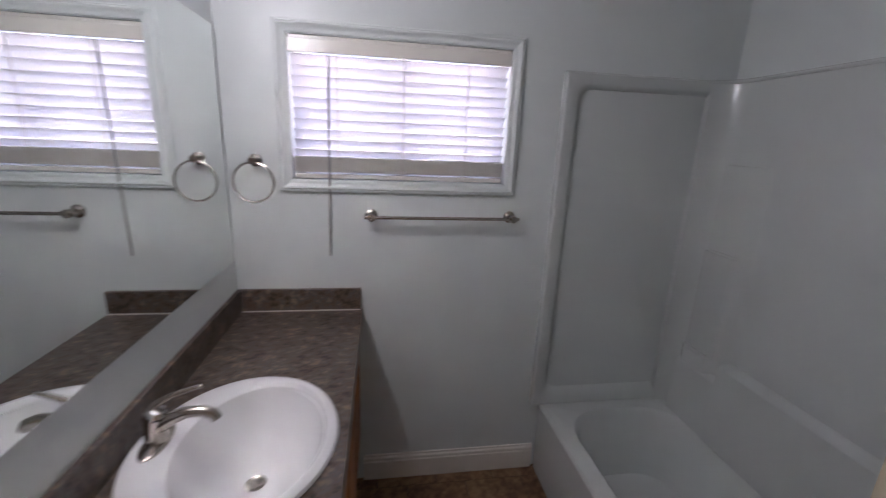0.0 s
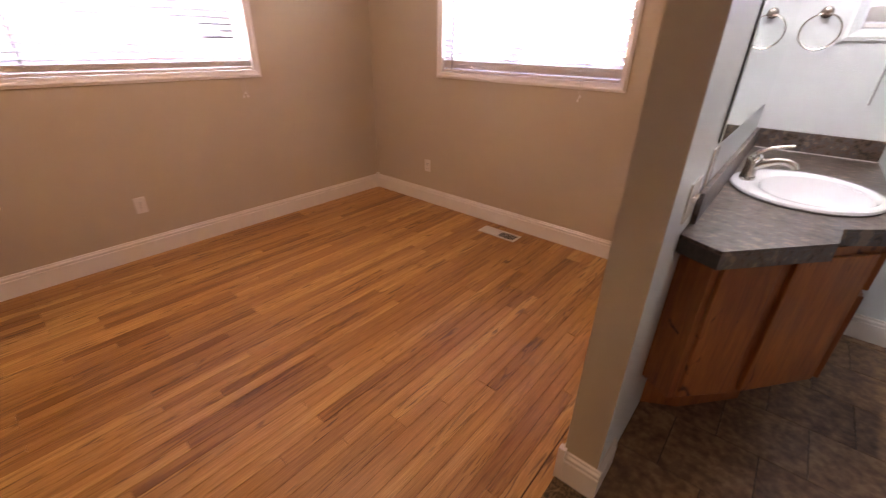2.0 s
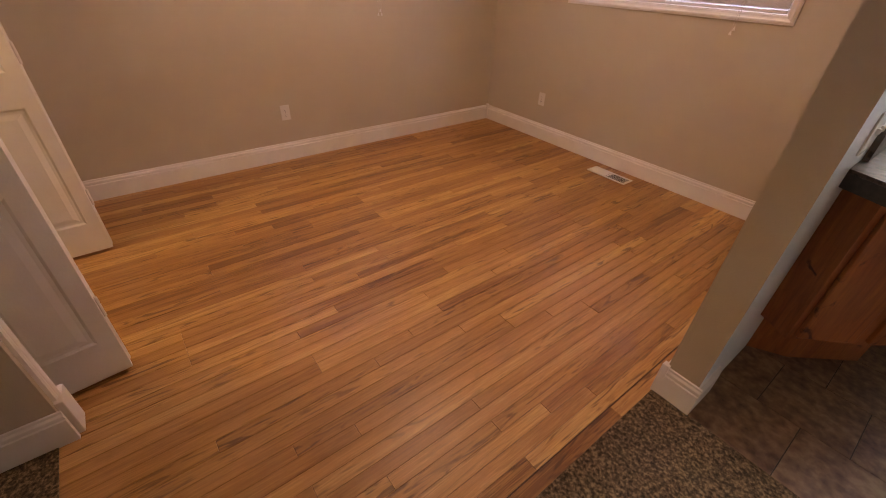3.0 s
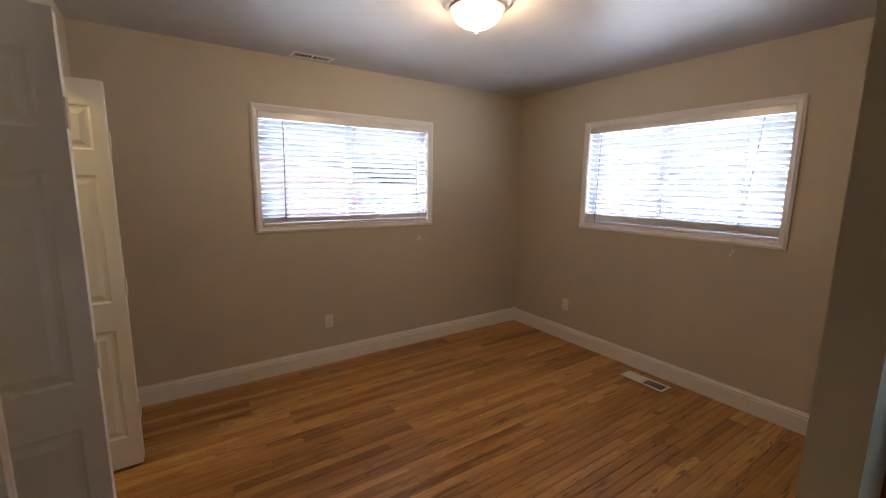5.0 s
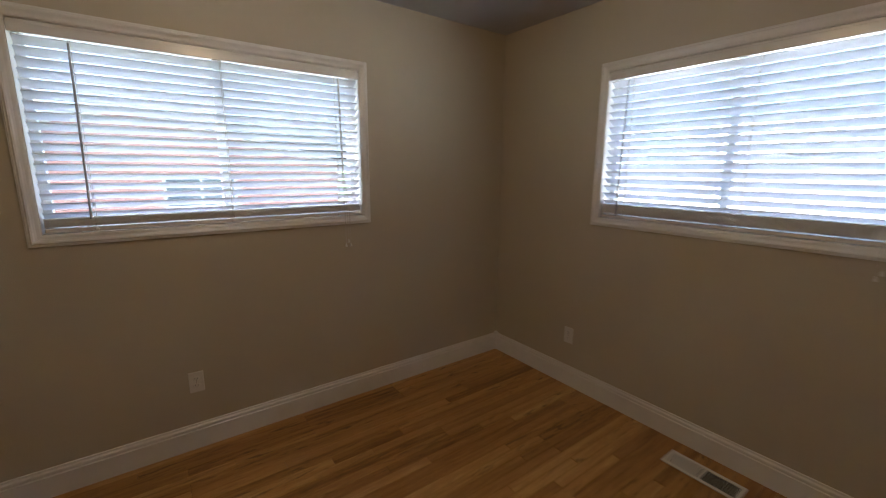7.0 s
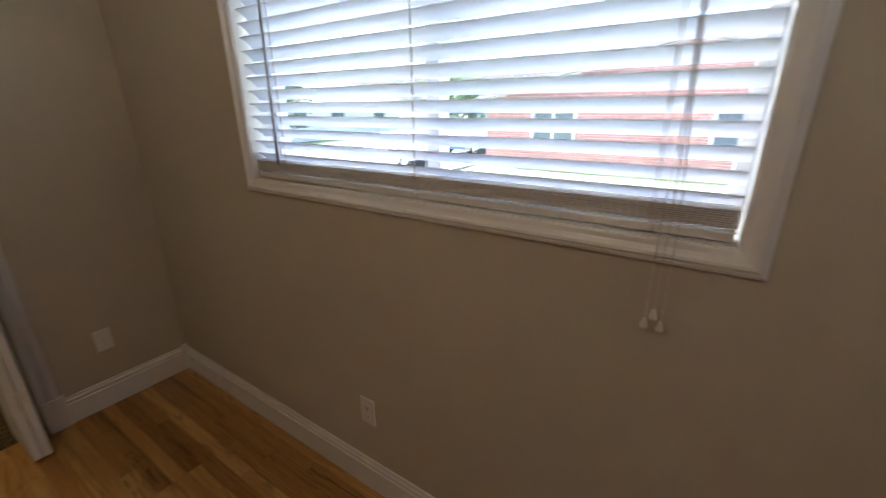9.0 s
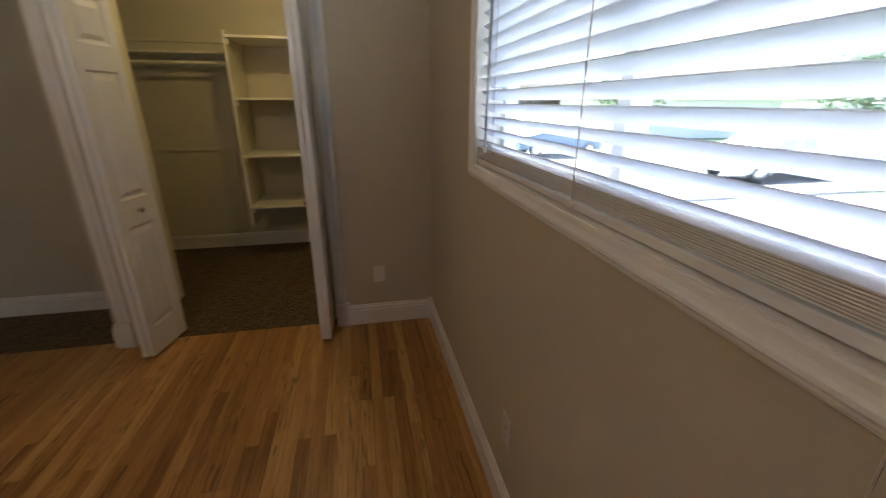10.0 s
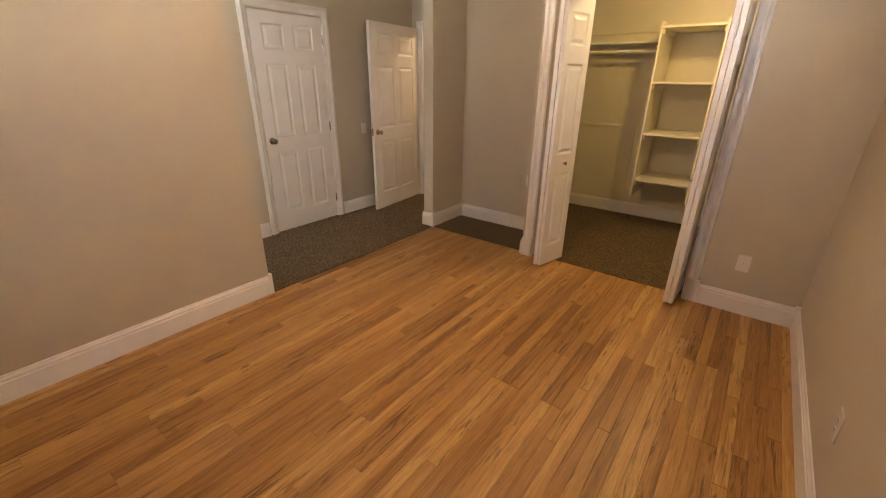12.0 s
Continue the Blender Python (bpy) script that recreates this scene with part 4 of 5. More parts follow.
def vanity():
    v = thing("vanity_cabinet", "knotty pine vanity cabinet with an angled end", "cabinet", (0, 0, 0))
    ins = [(VX, -0.02), (3.725, -0.02), (3.725, -1.09), (3.495, -1.385), (3.325, -1.565), (VX, -1.50)]
    carcass = prism(bmesh.new(), ins, 0.31, 0.90)
    bmesh.ops.delete(carcass, geom=[f for f in carcass.faces if all(q.co.z > 0.89 for q in f.verts)], context='FACES')
    part("body", carcass, M_PINE, v)
    kick = [(VX, -0.02), (3.56, -0.02), (3.56, -0.98), (3.36, -1.22), (VX, -1.30)]
    part("toe_kick", prism(bmesh.new(), kick, 0.0, 0.31), M_PINE, v, "dark recessed toe kick")

    def face(p, q, u0, u1, z0, z1, name="door"):
        p, q = Vector((*p, 0)), Vector((*q, 0))
        d = (q - p).normalized()
        n = Vector((d.y, -d.x, 0))
        if n.x < 0:
            n = -n
        m = Matrix(((d.x, n.x, 0, p.x), (d.y, n.y, 0, p.y), (0, 0, 1, 0), (0, 0, 0, 1)))
        bm = nbox(u0, u1, 0.0, 0.018, z0, z1, bevel=0.004)
        bmesh.ops.transform(bm, matrix=m, verts=bm.verts)
        return part(name, bm, M_PINE, v)
    L = 1.085
    for k in range(3):
        face(ins[1], ins[2], 0.03 + k * L / 3, (k + 1) * L / 3 - 0.005, 0.33, 0.70)
        face(ins[1], ins[2], 0.03 + k * L / 3, (k + 1) * L / 3 - 0.005, 0.725, 0.87, "drawer_front")
    face(ins[2], ins[3], 0.025, 0.355, 0.33, 0.87)
    face(ins[3], ins[4], 0.03, 0.225, 0.33, 0.87, "end_panel")


vanity()
ct = thing("vanity_counter", "mottled brown laminate counter with a clipped corner", "counter", (0, 0, 0))
HOLE = [(3.482 + 0.218 * math.cos(2 * math.pi * k / 40), -0.845 + 0.26 * math.sin(2 * math.pi * k / 40)) for k in range(40)]


def holed(z, pts=TOP):
    """A flat sheet of the counter's outline with the sink's oval cut out."""
    bm = bmesh.new()
    es = []
    for loop in (pts, HOLE):
        vs = [bm.verts.new((x, y, z)) for x, y in loop]
        es += [bm.edges.new((vs[i], vs[(i + 1) % len(vs)])) for i in range(len(vs))]
    bmesh.ops.triangle_fill(bm, use_beauty=True, use_dissolve=False, edges=es)
    r = bmesh.ops.extrude_face_region(bm, geom=list(bm.faces))
    bmesh.ops.translate(bm, verts=[v for v in r["geom"] if isinstance(v, bmesh.types.BMVert)], vec=(0, 0, -0.012))
    return bm


part("top", holed(0.958), M_LAMINATE, ct)
for k, ((xa, ya), (xb, yb)) in enumerate(zip(TOP[1:], TOP[2:])):
    d = Vector((xb - xa, yb - ya, 0)).normalized()
    nn = Vector((d.y, -d.x, 0)) * 0.018
    if nn.dot(Vector((3.45 - xa, -0.9 - ya, 0))) < 0:
        nn = -nn
    last = k == len(TOP) - 3
    part("edge_band", prism(bmesh.new(), [(xa, ya), (xb, yb), (xb + nn.x, yb + nn.y), (xa + nn.x, ya + nn.y)], 0.900, 0.9457),
         M_EDGE if last else M_LAMINATE, ct, "dark bare edge beside the wall" if last else "laminate front edge")
part("back_splash", nbox(VX + 0.018, 3.75, -0.020, -0.001, 0.9585, 1.060, bevel=0.002), M_LAMINATE, ct)
part("side_splash", nbox(VX + 0.001, VX + 0.018, -1.52, -0.001, 0.9585, 1.060, bevel=0.002), M_LAMINATE, ct)
part("caulk", nbox(VX + 0.018, 3.748, -0.0235, -0.0202, 0.9585, 0.963), M_PLASTIC, ct, "thin white caulk line")

SINK = (3.484, -0.850)


def oval(cx, rx, ry, z, n=64):
    return [(cx + rx * math.cos(2 * math.pi * k / n), ry * math.sin(2 * math.pi * k / n), z) for k in range(n)]


def sink():
    s = thing("sink", "oval white porcelain drop-in sink", "sink", (SINK[0], SINK[1], 0.9585))
    rim = [oval(0.0, 0.205, 0.240, 0.0), oval(0.0, 0.240, 0.281, 0.0), oval(0.0, 0.245, 0.285, 0.005), oval(0.0, 0.241, 0.281, 0.013), oval(0.002, 0.228, 0.268, 0.018),
           oval(0.018, 0.200, 0.248, 0.0175), oval(0.030, 0.183, 0.238, 0.012), oval(0.033, 0.177, 0.232, 0.006)]
    part("rim", loft(bmesh.new(), rim, False), M_PORCELAIN, s, smooth=True)
    bowl = [oval(0.033, 0.177, 0.232, 0.006), oval(0.034, 0.171, 0.224, -0.012), oval(0.034, 0.160, 0.208, -0.05), oval(0.032, 0.138, 0.178, -0.092), oval(0.030, 0.100, 0.125, -0.120),
            oval(0.028, 0.055, 0.062, -0.129), oval(0.028, 0.024, 0.024, -0.131)]
    part("bowl", loft(bmesh.new(), bowl, False), M_PORCELAIN, s, smooth=True)
    part("drain", lathe(bmesh.new(), [(0.027, -0.130), (0.022, -0.126), (0.016, -0.129), (0, -0.128)], 20, pose(0.028, 0, 0)), M_NICKEL, s, "nickel drain ring", smooth=True)
    part("overflow", lathe(bmesh.new(), [(0, 0.001), (0.006, 0.001), (0.008, 0)], 12, pose(0.195, 0.06, -0.04, 0, -75, 18), 0.6, 1.6), M_NICKEL, s, "small overflow slot")


sink()


def faucet():
    f = thing("faucet", "brushed nickel single lever faucet on the sink rim", "faucet", (3.294, SINK[1], 0.974))
    part("deck_plate", lathe(bmesh.new(), [(0, 0), (0.030, 0), (0.030, 0.006), (0.026, 0.010), (0, 0.011)], 28, None, 0.95, 2.3), M_NICKEL, f, smooth=True)
    part("body", lathe(bmesh.new(), [(0.027, 0.008), (0.025, 0.03), (0.022, 0.055), (0.023, 0.075), (0.018, 0.088), (0, 0.092)], 24), M_NICKEL, f, smooth=True)
    part("spout", tube(bmesh.new(), [(0.008, 0, 0.045), (0.04, 0, 0.068), (0.075, 0, 0.082), (0.11, 0, 0.084), (0.135, 0, 0.074), (0.143, 0, 0.060)], [0.019, 0.017, 0.0145, 0.0135, 0.0135, 0.0125], 16), M_NICKEL, f, smooth=True)
    part("lever", tube(bmesh.new(), [(-0.004, 0, 0.086), (0.01, 0.0, 0.108), (0.045, 0.004, 0.128), (0.10, 0.01, 0.143), (0.115, 0.012, 0.145)], [0.013, 0.010, 0.0075, 0.006, 0.005], 12), M_NICKEL, f, smooth=True)
    part("cap", lathe(bmesh.new(), [(0.0, 0.012), (0.014, 0.010), (0.022, 0.0), (0.020, -0.012)], 20, pose(0.012, -0.004, 0.088, 15, 20)), M_CHROME, f, "polished dome cap", smooth=True)


faucet()
mr = thing("wall_mirror", "large frameless wall mirror with a dark edge", "mirror", (VX, -0.76, 1.198))
part("glass", nbox(0.0045, 0.008, -0.675, 0.725, 0, 0.90), M_MIRROR, mr)
part("backing", nbox(0.0, 0.0045, -0.677, 0.727, -0.002, 0.902), M_BLACK, mr, "dark mirror edge")
vl = thing("vanity_light", "two-globe nickel vanity light above the mirror", "lamp", (VX, -0.95, 2.34))
part("back_plate", nbox(0, 0.02, -0.27, 0.27, -0.05, 0.05, bevel=0.005), M_NICKEL, vl)
for y in (-0.15, 0.15):
    part("arm", tube(bmesh.new(), [(0.01, y, 0), (0.11, y, 0)], 0.01, 10), M_NICKEL, vl)
    part("globe", lathe(bmesh.new(), [(0, 0.0), (0.03, -0.005), (0.048, -0.04), (0.052, -0.075), (0.045, -0.11)], 20, pose(0.11, y, 0.03)), M_GLOW_VANITY, vl, "lit frosted glass shade", smooth=True).visible_shadow = False

outlet((VX, -1.632, 1.068), 90, "white double switch plate beside the counter", "switch", 0.118, 0.118)
outlet((VX, -1.425, 1.125), 90, "white outlet on the side splash")


def towel_ring():
    t = thing("towel_ring", "brushed nickel towel ring on the wall", "towel ring", (3.335, 0, 1.615))
    part("mount", lathe(bmesh.new(), [(0, 0), (0.026, 0), (0.026, 0.006), (0.014, 0.014), (0.012, 0.04), (0.016, 0.05), (0, 0.054)], 20, pose(0, 0, 0, 90)), M_NICKEL, t, smooth=True)
    pts = [(0.078 * math.sin(a), -0.045 - 0.012 * (1 - math.cos(a)) * 0.4, -0.085 + 0.078 * math.cos(a)) for a in (2 * math.pi * k / 40 for k in range(41))]
    part("ring", tube(bmesh.new(), pts, 0.0042, 8), M_NICKEL, t, smooth=True)


towel_ring()
tb = thing("towel_bar", "brushed nickel towel bar below the window", "towel bar", (4.11, 0, 1.395))
for x in (-0.312, 0.312):
    part("mount", lathe(bmesh.new(), [(0, 0), (0.027, 0), (0.027, 0.007), (0.014, 0.015), (0.012, 0.048), (0.018, 0.058), (0.016, 0.074), (0, 0.078)], 20, pose(x, 0, 0, 90)), M_NICKEL, tb, smooth=True)
part("bar", tube(bmesh.new(), [(-0.34, -0.062, 0), (0.34, -0.062, 0)], 0.0075, 12), M_NICKEL, tb, smooth=True)


def tub():
    t = thing("bathtub", "white alcove bathtub with rounded rim", "bathtub", (0, 0, 0))
    x0, x1, y0, y1, H = 4.665, 5.425, -1.575, -0.006, 0.405
    loops = [rrect(x0 + 0.006, x1, y0, y1, 0.012, 0.0), rrect(x0 + 0.002, x1, y0, y1, 0.012, H - 0.04), rrect(x0, x1, y0, y1, 0.014, H - 0.012), rrect(x0 + 0.012, x1 - 0.01, y0 + 0.01, y1 - 0.01, 0.02, H),
             rrect(x0 + 0.085, x1 - 0.06, y0 + 0.09, y1 - 0.09, 0.20, H), rrect(x0 + 0.105, x1 - 0.075, y0 + 0.12, y1 - 0.11, 0.20, H - 0.025),
             rrect(x0 + 0.135, x1 - 0.10, y0 + 0.20, y1 - 0.15, 0.19, 0.22), rrect(x0 + 0.17, x1 - 0.135, y0 + 0.28, y1 - 0.20, 0.17, 0.09), rrect(x0 + 0.24, x1 - 0.2, y0 + 0.4, y1 - 0.28, 0.12, 0.07)]
    part("shell", loft(bmesh.new(), loops), M_ACRYLIC, t, smooth=True)
    part("drain", lathe(bmesh.new(), [(0.03, 0.072), (0.022, 0.077), (0, 0.075)], 16, Matrix.Translation((5.05, -0.42, 0))), M_CHROME, t)


tub()


def surround():
    s = thing("tub_surround", "glossy white moulded tub surround with corner ledges", "shower wall", (0, 0, 0))
    z0, z1 = 0.407, 2.03
    # end panel on the north wall: one moulding with a sunken, round-cornered field
    def ring(x0, x1, za, zb, r, y):
        return [(x, y, z) for x, z, _ in rrect(x0, x1, za, zb, r, 0)]
    loops = [ring(4.615, 5.445, z0, z1, 0.006, -0.002), ring(4.615, 5.445, z0, z1, 0.008, -0.030), ring(4.622, 5.440, z0 + 0.004, z1 - 0.008, 0.012, -0.038),
             ring(4.668, 5.36, 0.455, 1.985, 0.045, -0.038), ring(4.684, 5.345, 0.480, 1.970, 0.05, -0.028), ring(4.694, 5.325, 0.500, 1.962, 0.05, -0.012)]
    part("end_panel", loft(bmesh.new(), loops), M_ACRYLIC, s, smooth=True)
    # long panel in plan: coved inner corner, then the flat wall
    cove = [(5.30 + 0.105 * math.sin(a), -0.038 - 0.105 * (1 - math.cos(a))) for a in (radians(10 * k) for k in range(10))]
    plan = cove + [(5.405, -1.57), (5.449, -1.57), (5.449, -0.010), (5.30, -0.010)]
    part("long_panel", prism(bmesh.new(), plan, z0, z1), M_ACRYLIC, s, smooth=True)
    part("top_bead", tube(bmesh.new(), [(x, y, z1 - 0.006) for x, y in cove] + [(5.403, -1.57, z1 - 0.006)], 0.009, 8), M_ACRYLIC, s, smooth=True)
    part("foot_panel", nbox(4.66, 5.40, -1.598, -1.575, z0, z1, bevel=0.008), M_ACRYLIC, s, smooth=True)
    # ledges stepping back towards the top in the corner, and the long low ledge
    for za, zb, y, d in ((0.70, 0.785, -0.30, 0.055), (0.70, 1.275, -0.315, 0.030), (0.70, 1.675, -0.345, 0.014)):
        pts = [(5.41, -0.05), (5.40 - d, -0.13), (5.403 - d, y + 0.04), (5.41, y)]
        bm = prism(bmesh.new(), pts, za, zb)
        bmesh.ops.bevel(bm, geom=[e for e in bm.edges if all(v.co.z > zb - 0.001 for v in e.verts)], offset=0.010, segments=3, affect='EDGES')
        part("corner_ledge", bm, M_ACRYLIC, s, smooth=True)
    low = bmesh.new()
    prof = [(0.0, z0), (0.075, z0), (0.062, 0.70), (0.052, 0.775), (0.036, 0.792), (0.0, 0.80)]
    ends = [[low.verts.new((5.41 - d, y, z)) for d, z in prof] for y in (-1.572, -0.34)]
    n = len(prof)
    for i in range(n):
        low.faces.new((ends[0][i], ends[0][(i + 1) % n], ends[1][(i + 1) % n], ends[1][i]))
    low.faces.new(ends[0])
    low.faces.new(ends[1])
    part("low_ledge", low, M_ACRYLIC, s, smooth=True)
    low = bmesh.new()
    prof = [(0.0, z0), (0.070, z0), (0.058, 0.69), (0.040, 0.705), (0.0, 0.71)]
    ends = [[low.verts.new((5.41 - d, y, z)) for d, z in prof] for y in (-0.36, -0.10)]
    n = len(prof)
    for i in range(n):
        low.faces.new((ends[0][i], ends[0][(i + 1) % n], ends[1][(i + 1) % n], ends[1][i]))
    low.faces.new(ends[0])
    low.faces.new(ends[1])
    part("corner_sill", low, M_ACRYLIC, s, smooth=True)


surround()


# ---- outside ----
def ground():
    bm = bmesh.new()
    n, R = 40, 400.0
    vs = [[bm.verts.new(((i / n - 0.5) * 2 * R, (j / n - 0.5) * 2 * R, -1.05)) for j in range(n + 1)] for i in range(n + 1)]
    for i in range(n):
        for j in range(n):
            bm.faces.new((vs[i][j], vs[i + 1][j], vs[i + 1][j + 1], vs[i][j + 1]))
    tagged(part("ground", bm, M_GRASS), "green lawn reaching to the distance", "lawn", kind="structure")


ground()
tagged(part("road", nbox(-60, -5.5, -22, -11.5, -1.10, -1.03), M_ASPHALT), "grey asphalt street beside the houses", "road", kind="structure")
tagged(part("pavement", nbox(-60, -5.5, -11.5, -10.3, -1.10, -0.95), M_CONC), "pale concrete pavement with kerb", "pavement", kind="structure")
tagged(part("driveway", nbox(-13.5, -2.2, -10.3, 14, -1.10, -1.035), M_DARKCONC), "grey concrete driveway between the houses, darkened to cut bounced light", "driveway", kind="structure")
# added pale slab, bounces sunlight up to the north windows
tagged(part("patio", nbox(-2.19, 30, 0.4, 55, -1.10, -1.036), M_CONC), "pale concrete slab added to bounce sunlight at the north windows", "patio", kind="structure")


def brick_house():
    h = thing("brick_house", "low red brick house with grey gable roof", "house", (-15.2, -2.6, -1.05))
    hw, D, ev, pk = 7.3, 9.0, 2.75, 4.5
    part("mortar_wall", loft(bmesh.new(), [[(-D, -hw, 0), (0, -hw, 0), (0, hw, 0), (-D, hw, 0)], [(-D, -hw, ev), (0, -hw, ev), (0, hw, ev), (-D, hw, ev)]]), M_BRICKM, h)
    g = bmesh.new()
    for x in (0.0, -D):
        g.faces.new([g.verts.new(p) for p in ((x, -hw, ev), (x, hw, ev), (x, 0, pk))])
    part("gable", g, M_BRICKM, h)
    rf = bmesh.new()
    for s in (-1, 1):
        a = [(-D - 0.4, s * (hw + 0.5), ev - 0.12), (0.4, s * (hw + 0.5), ev - 0.12), (0.4, 0, pk), (-D - 0.4, 0, pk)]
        lo = [rf.verts.new(p) for p in a]
        hi = [rf.verts.new((p[0], p[1], p[2] + 0.14)) for p in a]
        rf.faces.new(lo)
        rf.faces.new(hi)
        for i in range(4):
            rf.faces.new((lo[i], lo[(i + 1) % 4], hi[(i + 1) % 4], hi[i]))
    part("roof", rf, M_ROOF, h, "grey shingled roof")
    for y0, y1, z0, z1 in ((0.9, 3.1, 1.2, 2.2), (-5.2, -3.6, 1.1, 2.2)):
        wn = part("window", nbox(0.02, 0.05, y0, y1, z0, z1), M_GLASS_DARK, h, "dark window glass")
        for a in ((y0 - 0.06, y0, z0 - 0.06, z1 + 0.06), (y1, y1 + 0.06, z0 - 0.06, z1 + 0.06), (y0, y1, z0 - 0.06, z0), (y0, y1, z1, z1 + 0.06), ((y0 + y1) / 2 - 0.03, (y0 + y1) / 2 + 0.03, z0, z1)):
            part("frame", nbox(0.02, 0.09, *a), M_VINYL, wn)
    # brick courses on the gable side
    verts, faces = [], []
    z, k = 0.02, 0
    rnd = random.Random(4)
    while z < pk - 0.12:
        lim = hw if z + 0.09 < ev else hw * (pk - z - 0.14) / (pk - ev)
        y = -lim + (0.0 if k % 2 else -0.0)
        first = True
        while y < lim - 0.02:
            L = 0.145 if (first and k % 2) else 0.29
            first = False
            y1 = min(y + L, lim)
            cy, cz = (y + y1) / 2, z + 0.045
            if not any(a - 0.06 < cy < c + 0.06 and e - 0.06 < cz < f + 0.06 for a, c, e, f in ((0.9, 3.1, 1.2, 2.2), (-5.2, -3.6, 1.1, 2.2))):
                n = len(verts)
                p = 0.012 + rnd.random() * 0.005
                verts += [(x, yy, zz) for x in (0.0, p) for yy, zz in ((y, z), (y1 - 0.014, z), (y1 - 0.014, z + 0.085), (y, z + 0.085))]
                faces += [(n + 4, n + 5, n + 6, n + 7), (n, n + 1, n + 5, n + 4), (n + 1, n + 2, n + 6, n + 5), (n + 2, n + 3, n + 7, n + 6), (n + 3, n, n + 4, n + 7)]
            y = y1
        z += 0.10
        k += 1
    me = bpy.data.meshes.new("brick_courses")
    me.from_pydata(verts, [], faces)
    me.materials.append(M_BRICK)
    bo = new("brick_courses", me)
    bo.parent = h
    tagged(bo, "red brick courses", kind="stuff")


M_GLASS_DARK = mat("dark_window_glass", (0.07, 0.085, 0.10), 0.08)
brick_house()


def far_house(place, turn, w, label):
    h = thing("house", label, "house", place, turn=turn)
    part("wall", nbox(-w / 2, w / 2, -4, 4, 0, 2.7), M_SIDING, h)
    part("roof", prism_roof(w), M_ROOF, h)
    for x in (-w * 0.3, w * 0.05, w * 0.32):
        wn = part("window", nbox(x - 0.7, x + 0.7, 4.0, 4.03, 1.0, 2.1), M_GLASS_DARK, h)
        part("frame", nbox(x - 0.78, x + 0.78, 4.0, 4.02, 0.92, 2.18), M_VINYL, wn)


def prism_roof(w):
    bm = bmesh.new()
    p = [(-w / 2 - 0.4, -4.5, 2.7), (w / 2 + 0.4, -4.5, 2.7), (w / 2 + 0.4, 4.5, 2.7), (-w / 2 - 0.4, 4.5, 2.7), (-w / 2 - 0.4, 0, 4.4), (w / 2 + 0.4, 0, 4.4)]
    v = [bm.verts.new(q) for q in p]
    for q in ((0, 1, 5, 4), (2, 3, 4, 5), (0, 4, 3), (1, 2, 5), (0, 3, 2, 1)):
        bm.faces.new([v[i] for i in q])
    return bm


# added building: its sunlit wall whitens the view through the north blinds
far_house((3, 15, -1.05), 0, 26, "long pale sided building added to brighten the north windows")
far_house((-24, -32, -1.05), 0, 14, "pale sided bungalow across the street")
far_house((-42, -31, -1.05), 0, 13, "pale sided bungalow further down the street")


def car(place, turn, paint, label):
    c = thing("parked_car", label, "car", place, turn=turn)
    side = [(-2.15, 0.35), (-2.2, 0.75), (-1.9, 0.95), (-1.25, 1.02), (-0.75, 1.42), (0.75, 1.45), (1.45, 1.0), (2.1, 0.88), (2.2, 0.5), (2.12, 0.3)]
    body = bmesh.new()
    loops = [[(x, y, z) for x, z in side] for y in (-0.85, 0.85)]
    rings = [[body.verts.new(p) for p in l] for l in loops]
    n = len(side)
    for i in range(n):
        body.faces.new((rings[0][i], rings[0][(i + 1) % n], rings[1][(i + 1) % n], rings[1][i]))
    body.faces.new(rings[0][::-1])
    body.faces.new(rings[1])
    bmesh.ops.bevel(body, geom=list(body.edges), offset=0.06, segments=2, affect='EDGES')
    part("body", body, paint, c, smooth=True)
    for y in (-0.862, 0.842):
        for pts in ([(-1.12, 1.04), (-0.72, 1.36), (-0.06, 1.38), (-0.06, 1.04)], [(0.04, 1.04), (0.04, 1.38), (0.68, 1.37), (1.25, 1.03)]):
            bm = bmesh.new()
            lo, hi = [bm.verts.new((x, y, z)) for x, z in pts], [bm.verts.new((x, y + 0.02, z)) for x, z in pts]
            bm.faces.new(lo)
            bm.faces.new(hi)
            for i in range(4):
                bm.faces.new((lo[i], lo[(i + 1) % 4], hi[(i + 1) % 4], hi[i]))
            part("window", bm, M_GLASS_DARK, c)
    for x in (-1.35, 1.4):
        for y in (-0.80, 0.80):
            m = pose(x, y, 0.32, 90)
            w = part("wheel", lathe(bmesh.new(), [(0.2, -0.09), (0.30, -0.10), (0.32, -0.08), (0.32, 0.08), (0.30, 0.10), (0.2, 0.09)], 20, m), M_TYRE, c, "black tyre")
            part("rim", lathe(bmesh.new(), [(0, -0.095), (0.2, -0.09), (0.21, 0.0), (0.2, 0.09), (0, 0.095)], 16, m), M_CHROME, w)


car((-13.5, -13.0, -1.03), 4, M_CARW, "white parked car at the kerb")
car((-19.8, -13.1, -1.03), -3, M_CARB, "blue grey parked car at the kerb")
car((-9.2, -20.6, -1.03), 180, M_CARB, "blue grey parked car across the street")


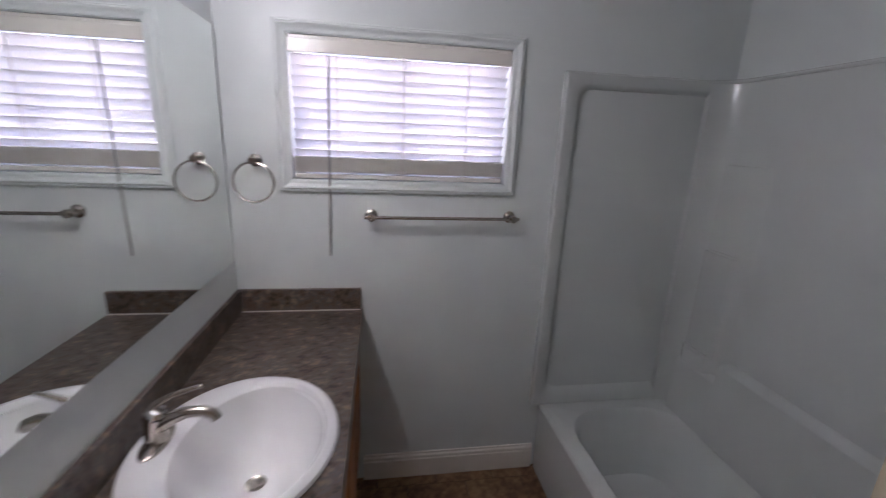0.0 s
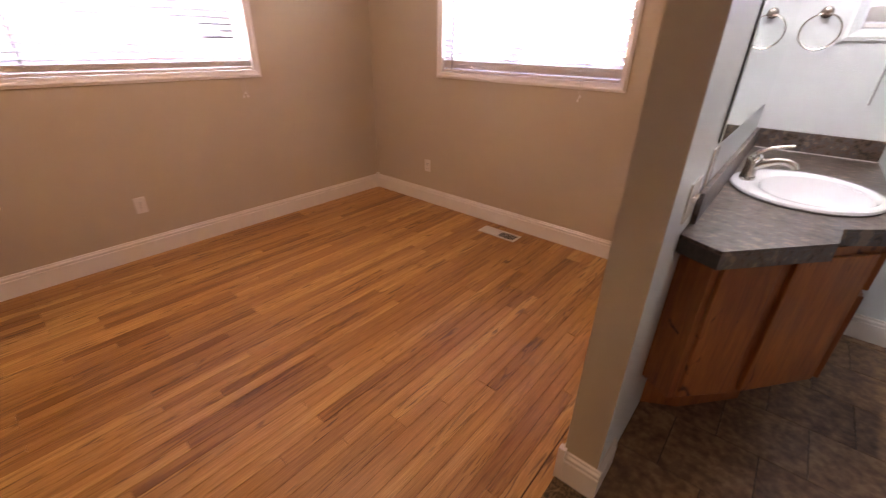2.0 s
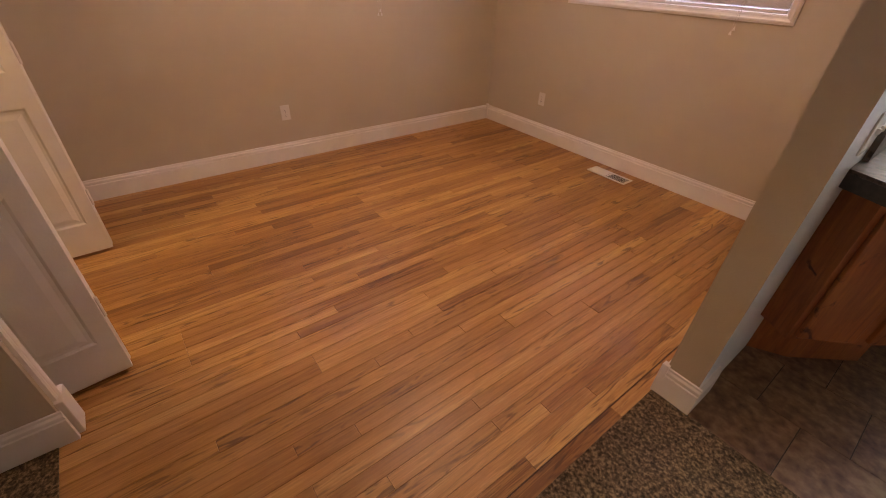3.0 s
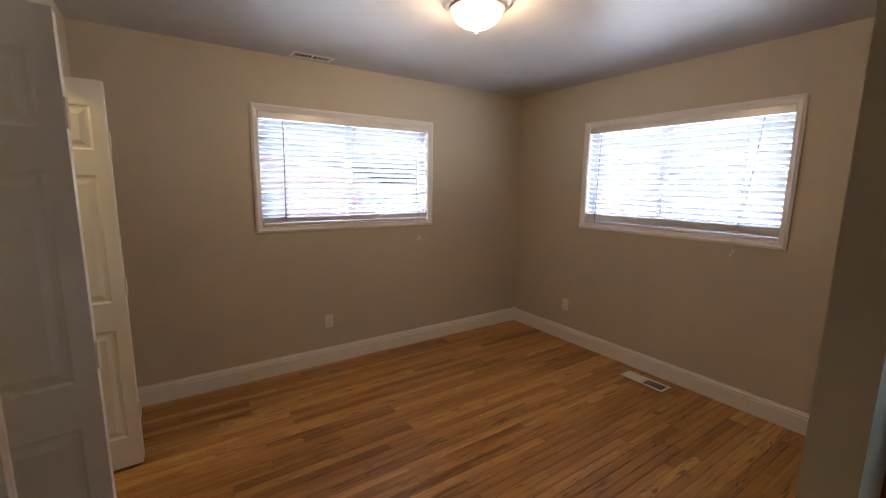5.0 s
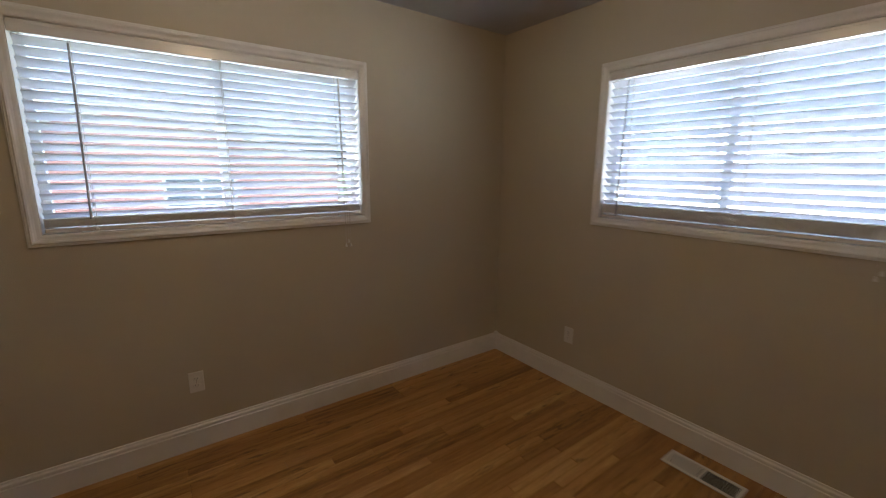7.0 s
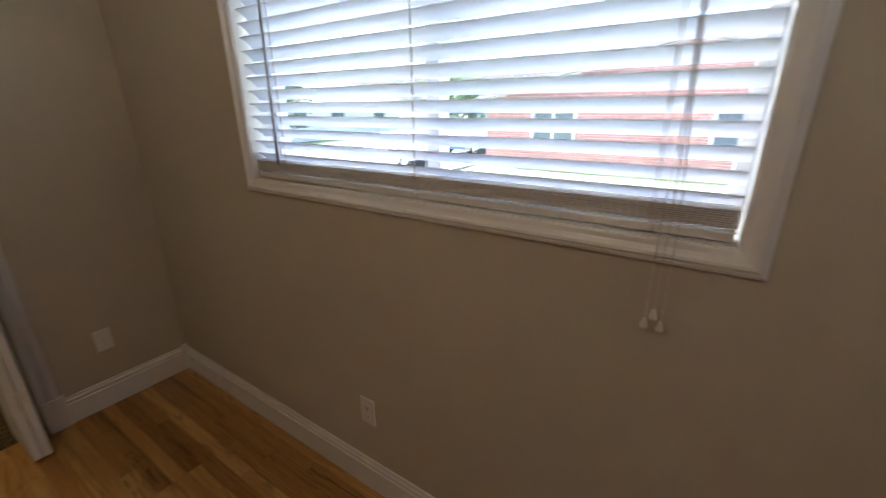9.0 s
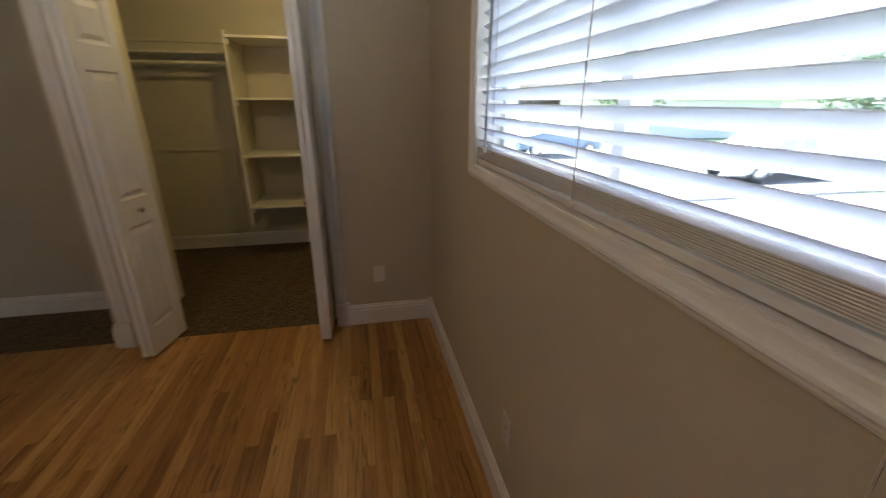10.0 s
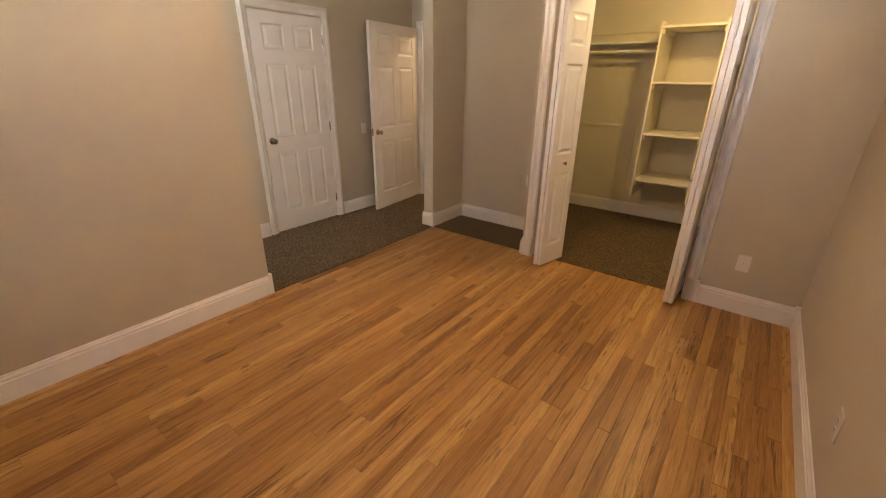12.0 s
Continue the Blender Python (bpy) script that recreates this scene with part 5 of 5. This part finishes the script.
def tree(place, h, seed, label):
    rnd = random.Random(seed)
    t = thing("tree", label, "tree", place)
    bm = tube(bmesh.new(), [(0, 0, 0), (0.05, 0.03, h * 0.25), (-0.05, 0.06, h * 0.5), (0.04, 0, h * 0.8)], [0.2, 0.15, 0.11, 0.04], 10)
    for k in range(7):
        a, z = k * 2.4, h * (0.32 + 0.06 * k)
        tube(bm, [(0, 0, z), (math.cos(a) * h * 0.14, math.sin(a) * h * 0.14, z + h * 0.1), (math.cos(a) * h * 0.25, math.sin(a) * h * 0.25, z + h * 0.17)], [0.07, 0.05, 0.02], 6)
    part("trunk", bm, M_BARK, t)
    verts, faces = [], []
    clumps = [(Vector((rnd.gauss(0, 0.17), rnd.gauss(0, 0.17), rnd.uniform(0.42, 0.98))) * h, rnd.uniform(0.08, 0.15) * h) for _ in range(26)]
    for c, r in clumps:
        for _ in range(110):
            p = c + Vector((rnd.gauss(0, 1), rnd.gauss(0, 1), rnd.gauss(0, 0.8))) * r * 0.55
            a, b_ = Vector((rnd.uniform(-1, 1), rnd.uniform(-1, 1), rnd.uniform(-1, 1))) * 0.11, Vector((rnd.uniform(-1, 1), rnd.uniform(-1, 1), rnd.uniform(-1, 1))) * 0.11
            n = len(verts)
            verts += [p - a, p + b_, p + a, p - b_]
            faces.append((n, n + 1, n + 2, n + 3))
    me = bpy.data.meshes.new("crown")
    me.from_pydata(verts, [], faces)
    me.materials.append(M_LEAF)
    o_ = new("crown", me)
    o_.parent = t


tree((-26, -17.5, -1.05), 4.2, 1, "small green street tree beside the road")
tree((-33, -24, -1.05), 5.5, 2, "green tree beside the far houses")
tree((-17, -26, -1.05), 4.0, 3, "green tree in a front yard")


# ---- floor pieces ----
def plank_floor():
    fl = thing("wood_floor", "warm oak strip floor with varied grain and joints", "floor", (0, 0, 0), kind="structure")
    part("joint_bed", nbox(0.0, WE, WS, 0.0, -0.019, -0.004), M_JOINT, fl, "dark gaps between the strips")
    rnd = random.Random(11)
    n = 54
    w = WE / n
    lengths = [0.42, 0.63, 0.84, 1.05, 1.26, 1.47, 1.68, 1.89]
    meshes = {}

    def mesh(L):
        L = round(L, 2)
        if L not in meshes:
            bm = bmesh.new()
            hx, hy, e, z = w / 2 - 0.0006, L / 2 - 0.0005, 0.0005, 0.0
            top = [bm.verts.new(p) for p in ((-hx + e, -hy + e, z), (hx - e, -hy + e, z), (hx - e, hy - e, z), (-hx + e, hy - e, z))]
            mid = [bm.verts.new(p) for p in ((-hx, -hy, z - e), (hx, -hy, z - e), (hx, hy, z - e), (-hx, hy, z - e))]
            low = [bm.verts.new((v.co.x, v.co.y, -0.012)) for v in mid]
            bm.faces.new(top)
            for a, c in ((top, mid), (mid, low)):
                for i in range(4):
                    bm.faces.new((a[i], a[(i + 1) % 4], c[(i + 1) % 4], c[i]))
            me = bpy.data.meshes.new("plank")
            bmesh.ops.recalc_face_normals(bm, faces=bm.faces)
            bm.to_mesh(me)
            bm.free()
            me.materials.append(M_FLOOR)
            meshes[L] = me
        return meshes[L]
    total = -WS
    for i in range(n):
        y = 0.0
        first = True
        while y < total - 0.01:
            L = rnd.choice(lengths)
            if first:
                L = rnd.choice((0.21, 0.42, 0.63, 0.84, 1.05))
                first = False
            if total - y - L < 0.25:
                L = total - y
            o_ = new("plank", mesh(L))
            o_.parent = fl
            o_.location = ((i + 0.5) * w, -(y + round(L, 2) / 2), rnd.uniform(-0.0004, 0.0004))
            if i == n - 1:
                o_.scale.x = 0.92
                o_.location.x += 0.0023
            y += L


plank_floor()


def tile_floor():
    fl = thing("tile_floor", "mottled brown stone-look tile floor in the bathroom", "floor", (0, 0, 0), kind="structure")
    part("grout_bed", nbox(VX, 5.45, -1.885, 0.0, -0.019, 0.0005), M_GROUT, fl, "dark grout lines")
    s = 0.302
    me = nbox(-s / 2 + 0.002, s / 2 - 0.002, -s / 2 + 0.002, s / 2 - 0.002, -0.006, 0.003, bevel=0.001)
    first = half = None
    j = 0
    y = -1.885 + s / 2
    while y < 0.1:
        x = VX + s / 2 + (s / 2 if j % 2 else 0.0)
        if j % 2:
            if half is None:
                half = part("tile", nbox(-s / 4 + 0.002, s / 4 - 0.002, -s / 2 + 0.002, s / 2 - 0.002, -0.006, 0.003, bevel=0.001), M_TILE, fl)
                o_ = half
            else:
                o_ = new("tile", half.data)
                o_.parent = fl
            o_.location = (VX + s / 4, y, 0)
        while x < 4.9:
            if first is None:
                first = part("tile", me, M_TILE, fl)
                o_ = first
            else:
                o_ = new("tile", first.data)
                o_.parent = fl
            o_.location = (x, y, 0)
            x += s
        y += s
        j += 1


tile_floor()
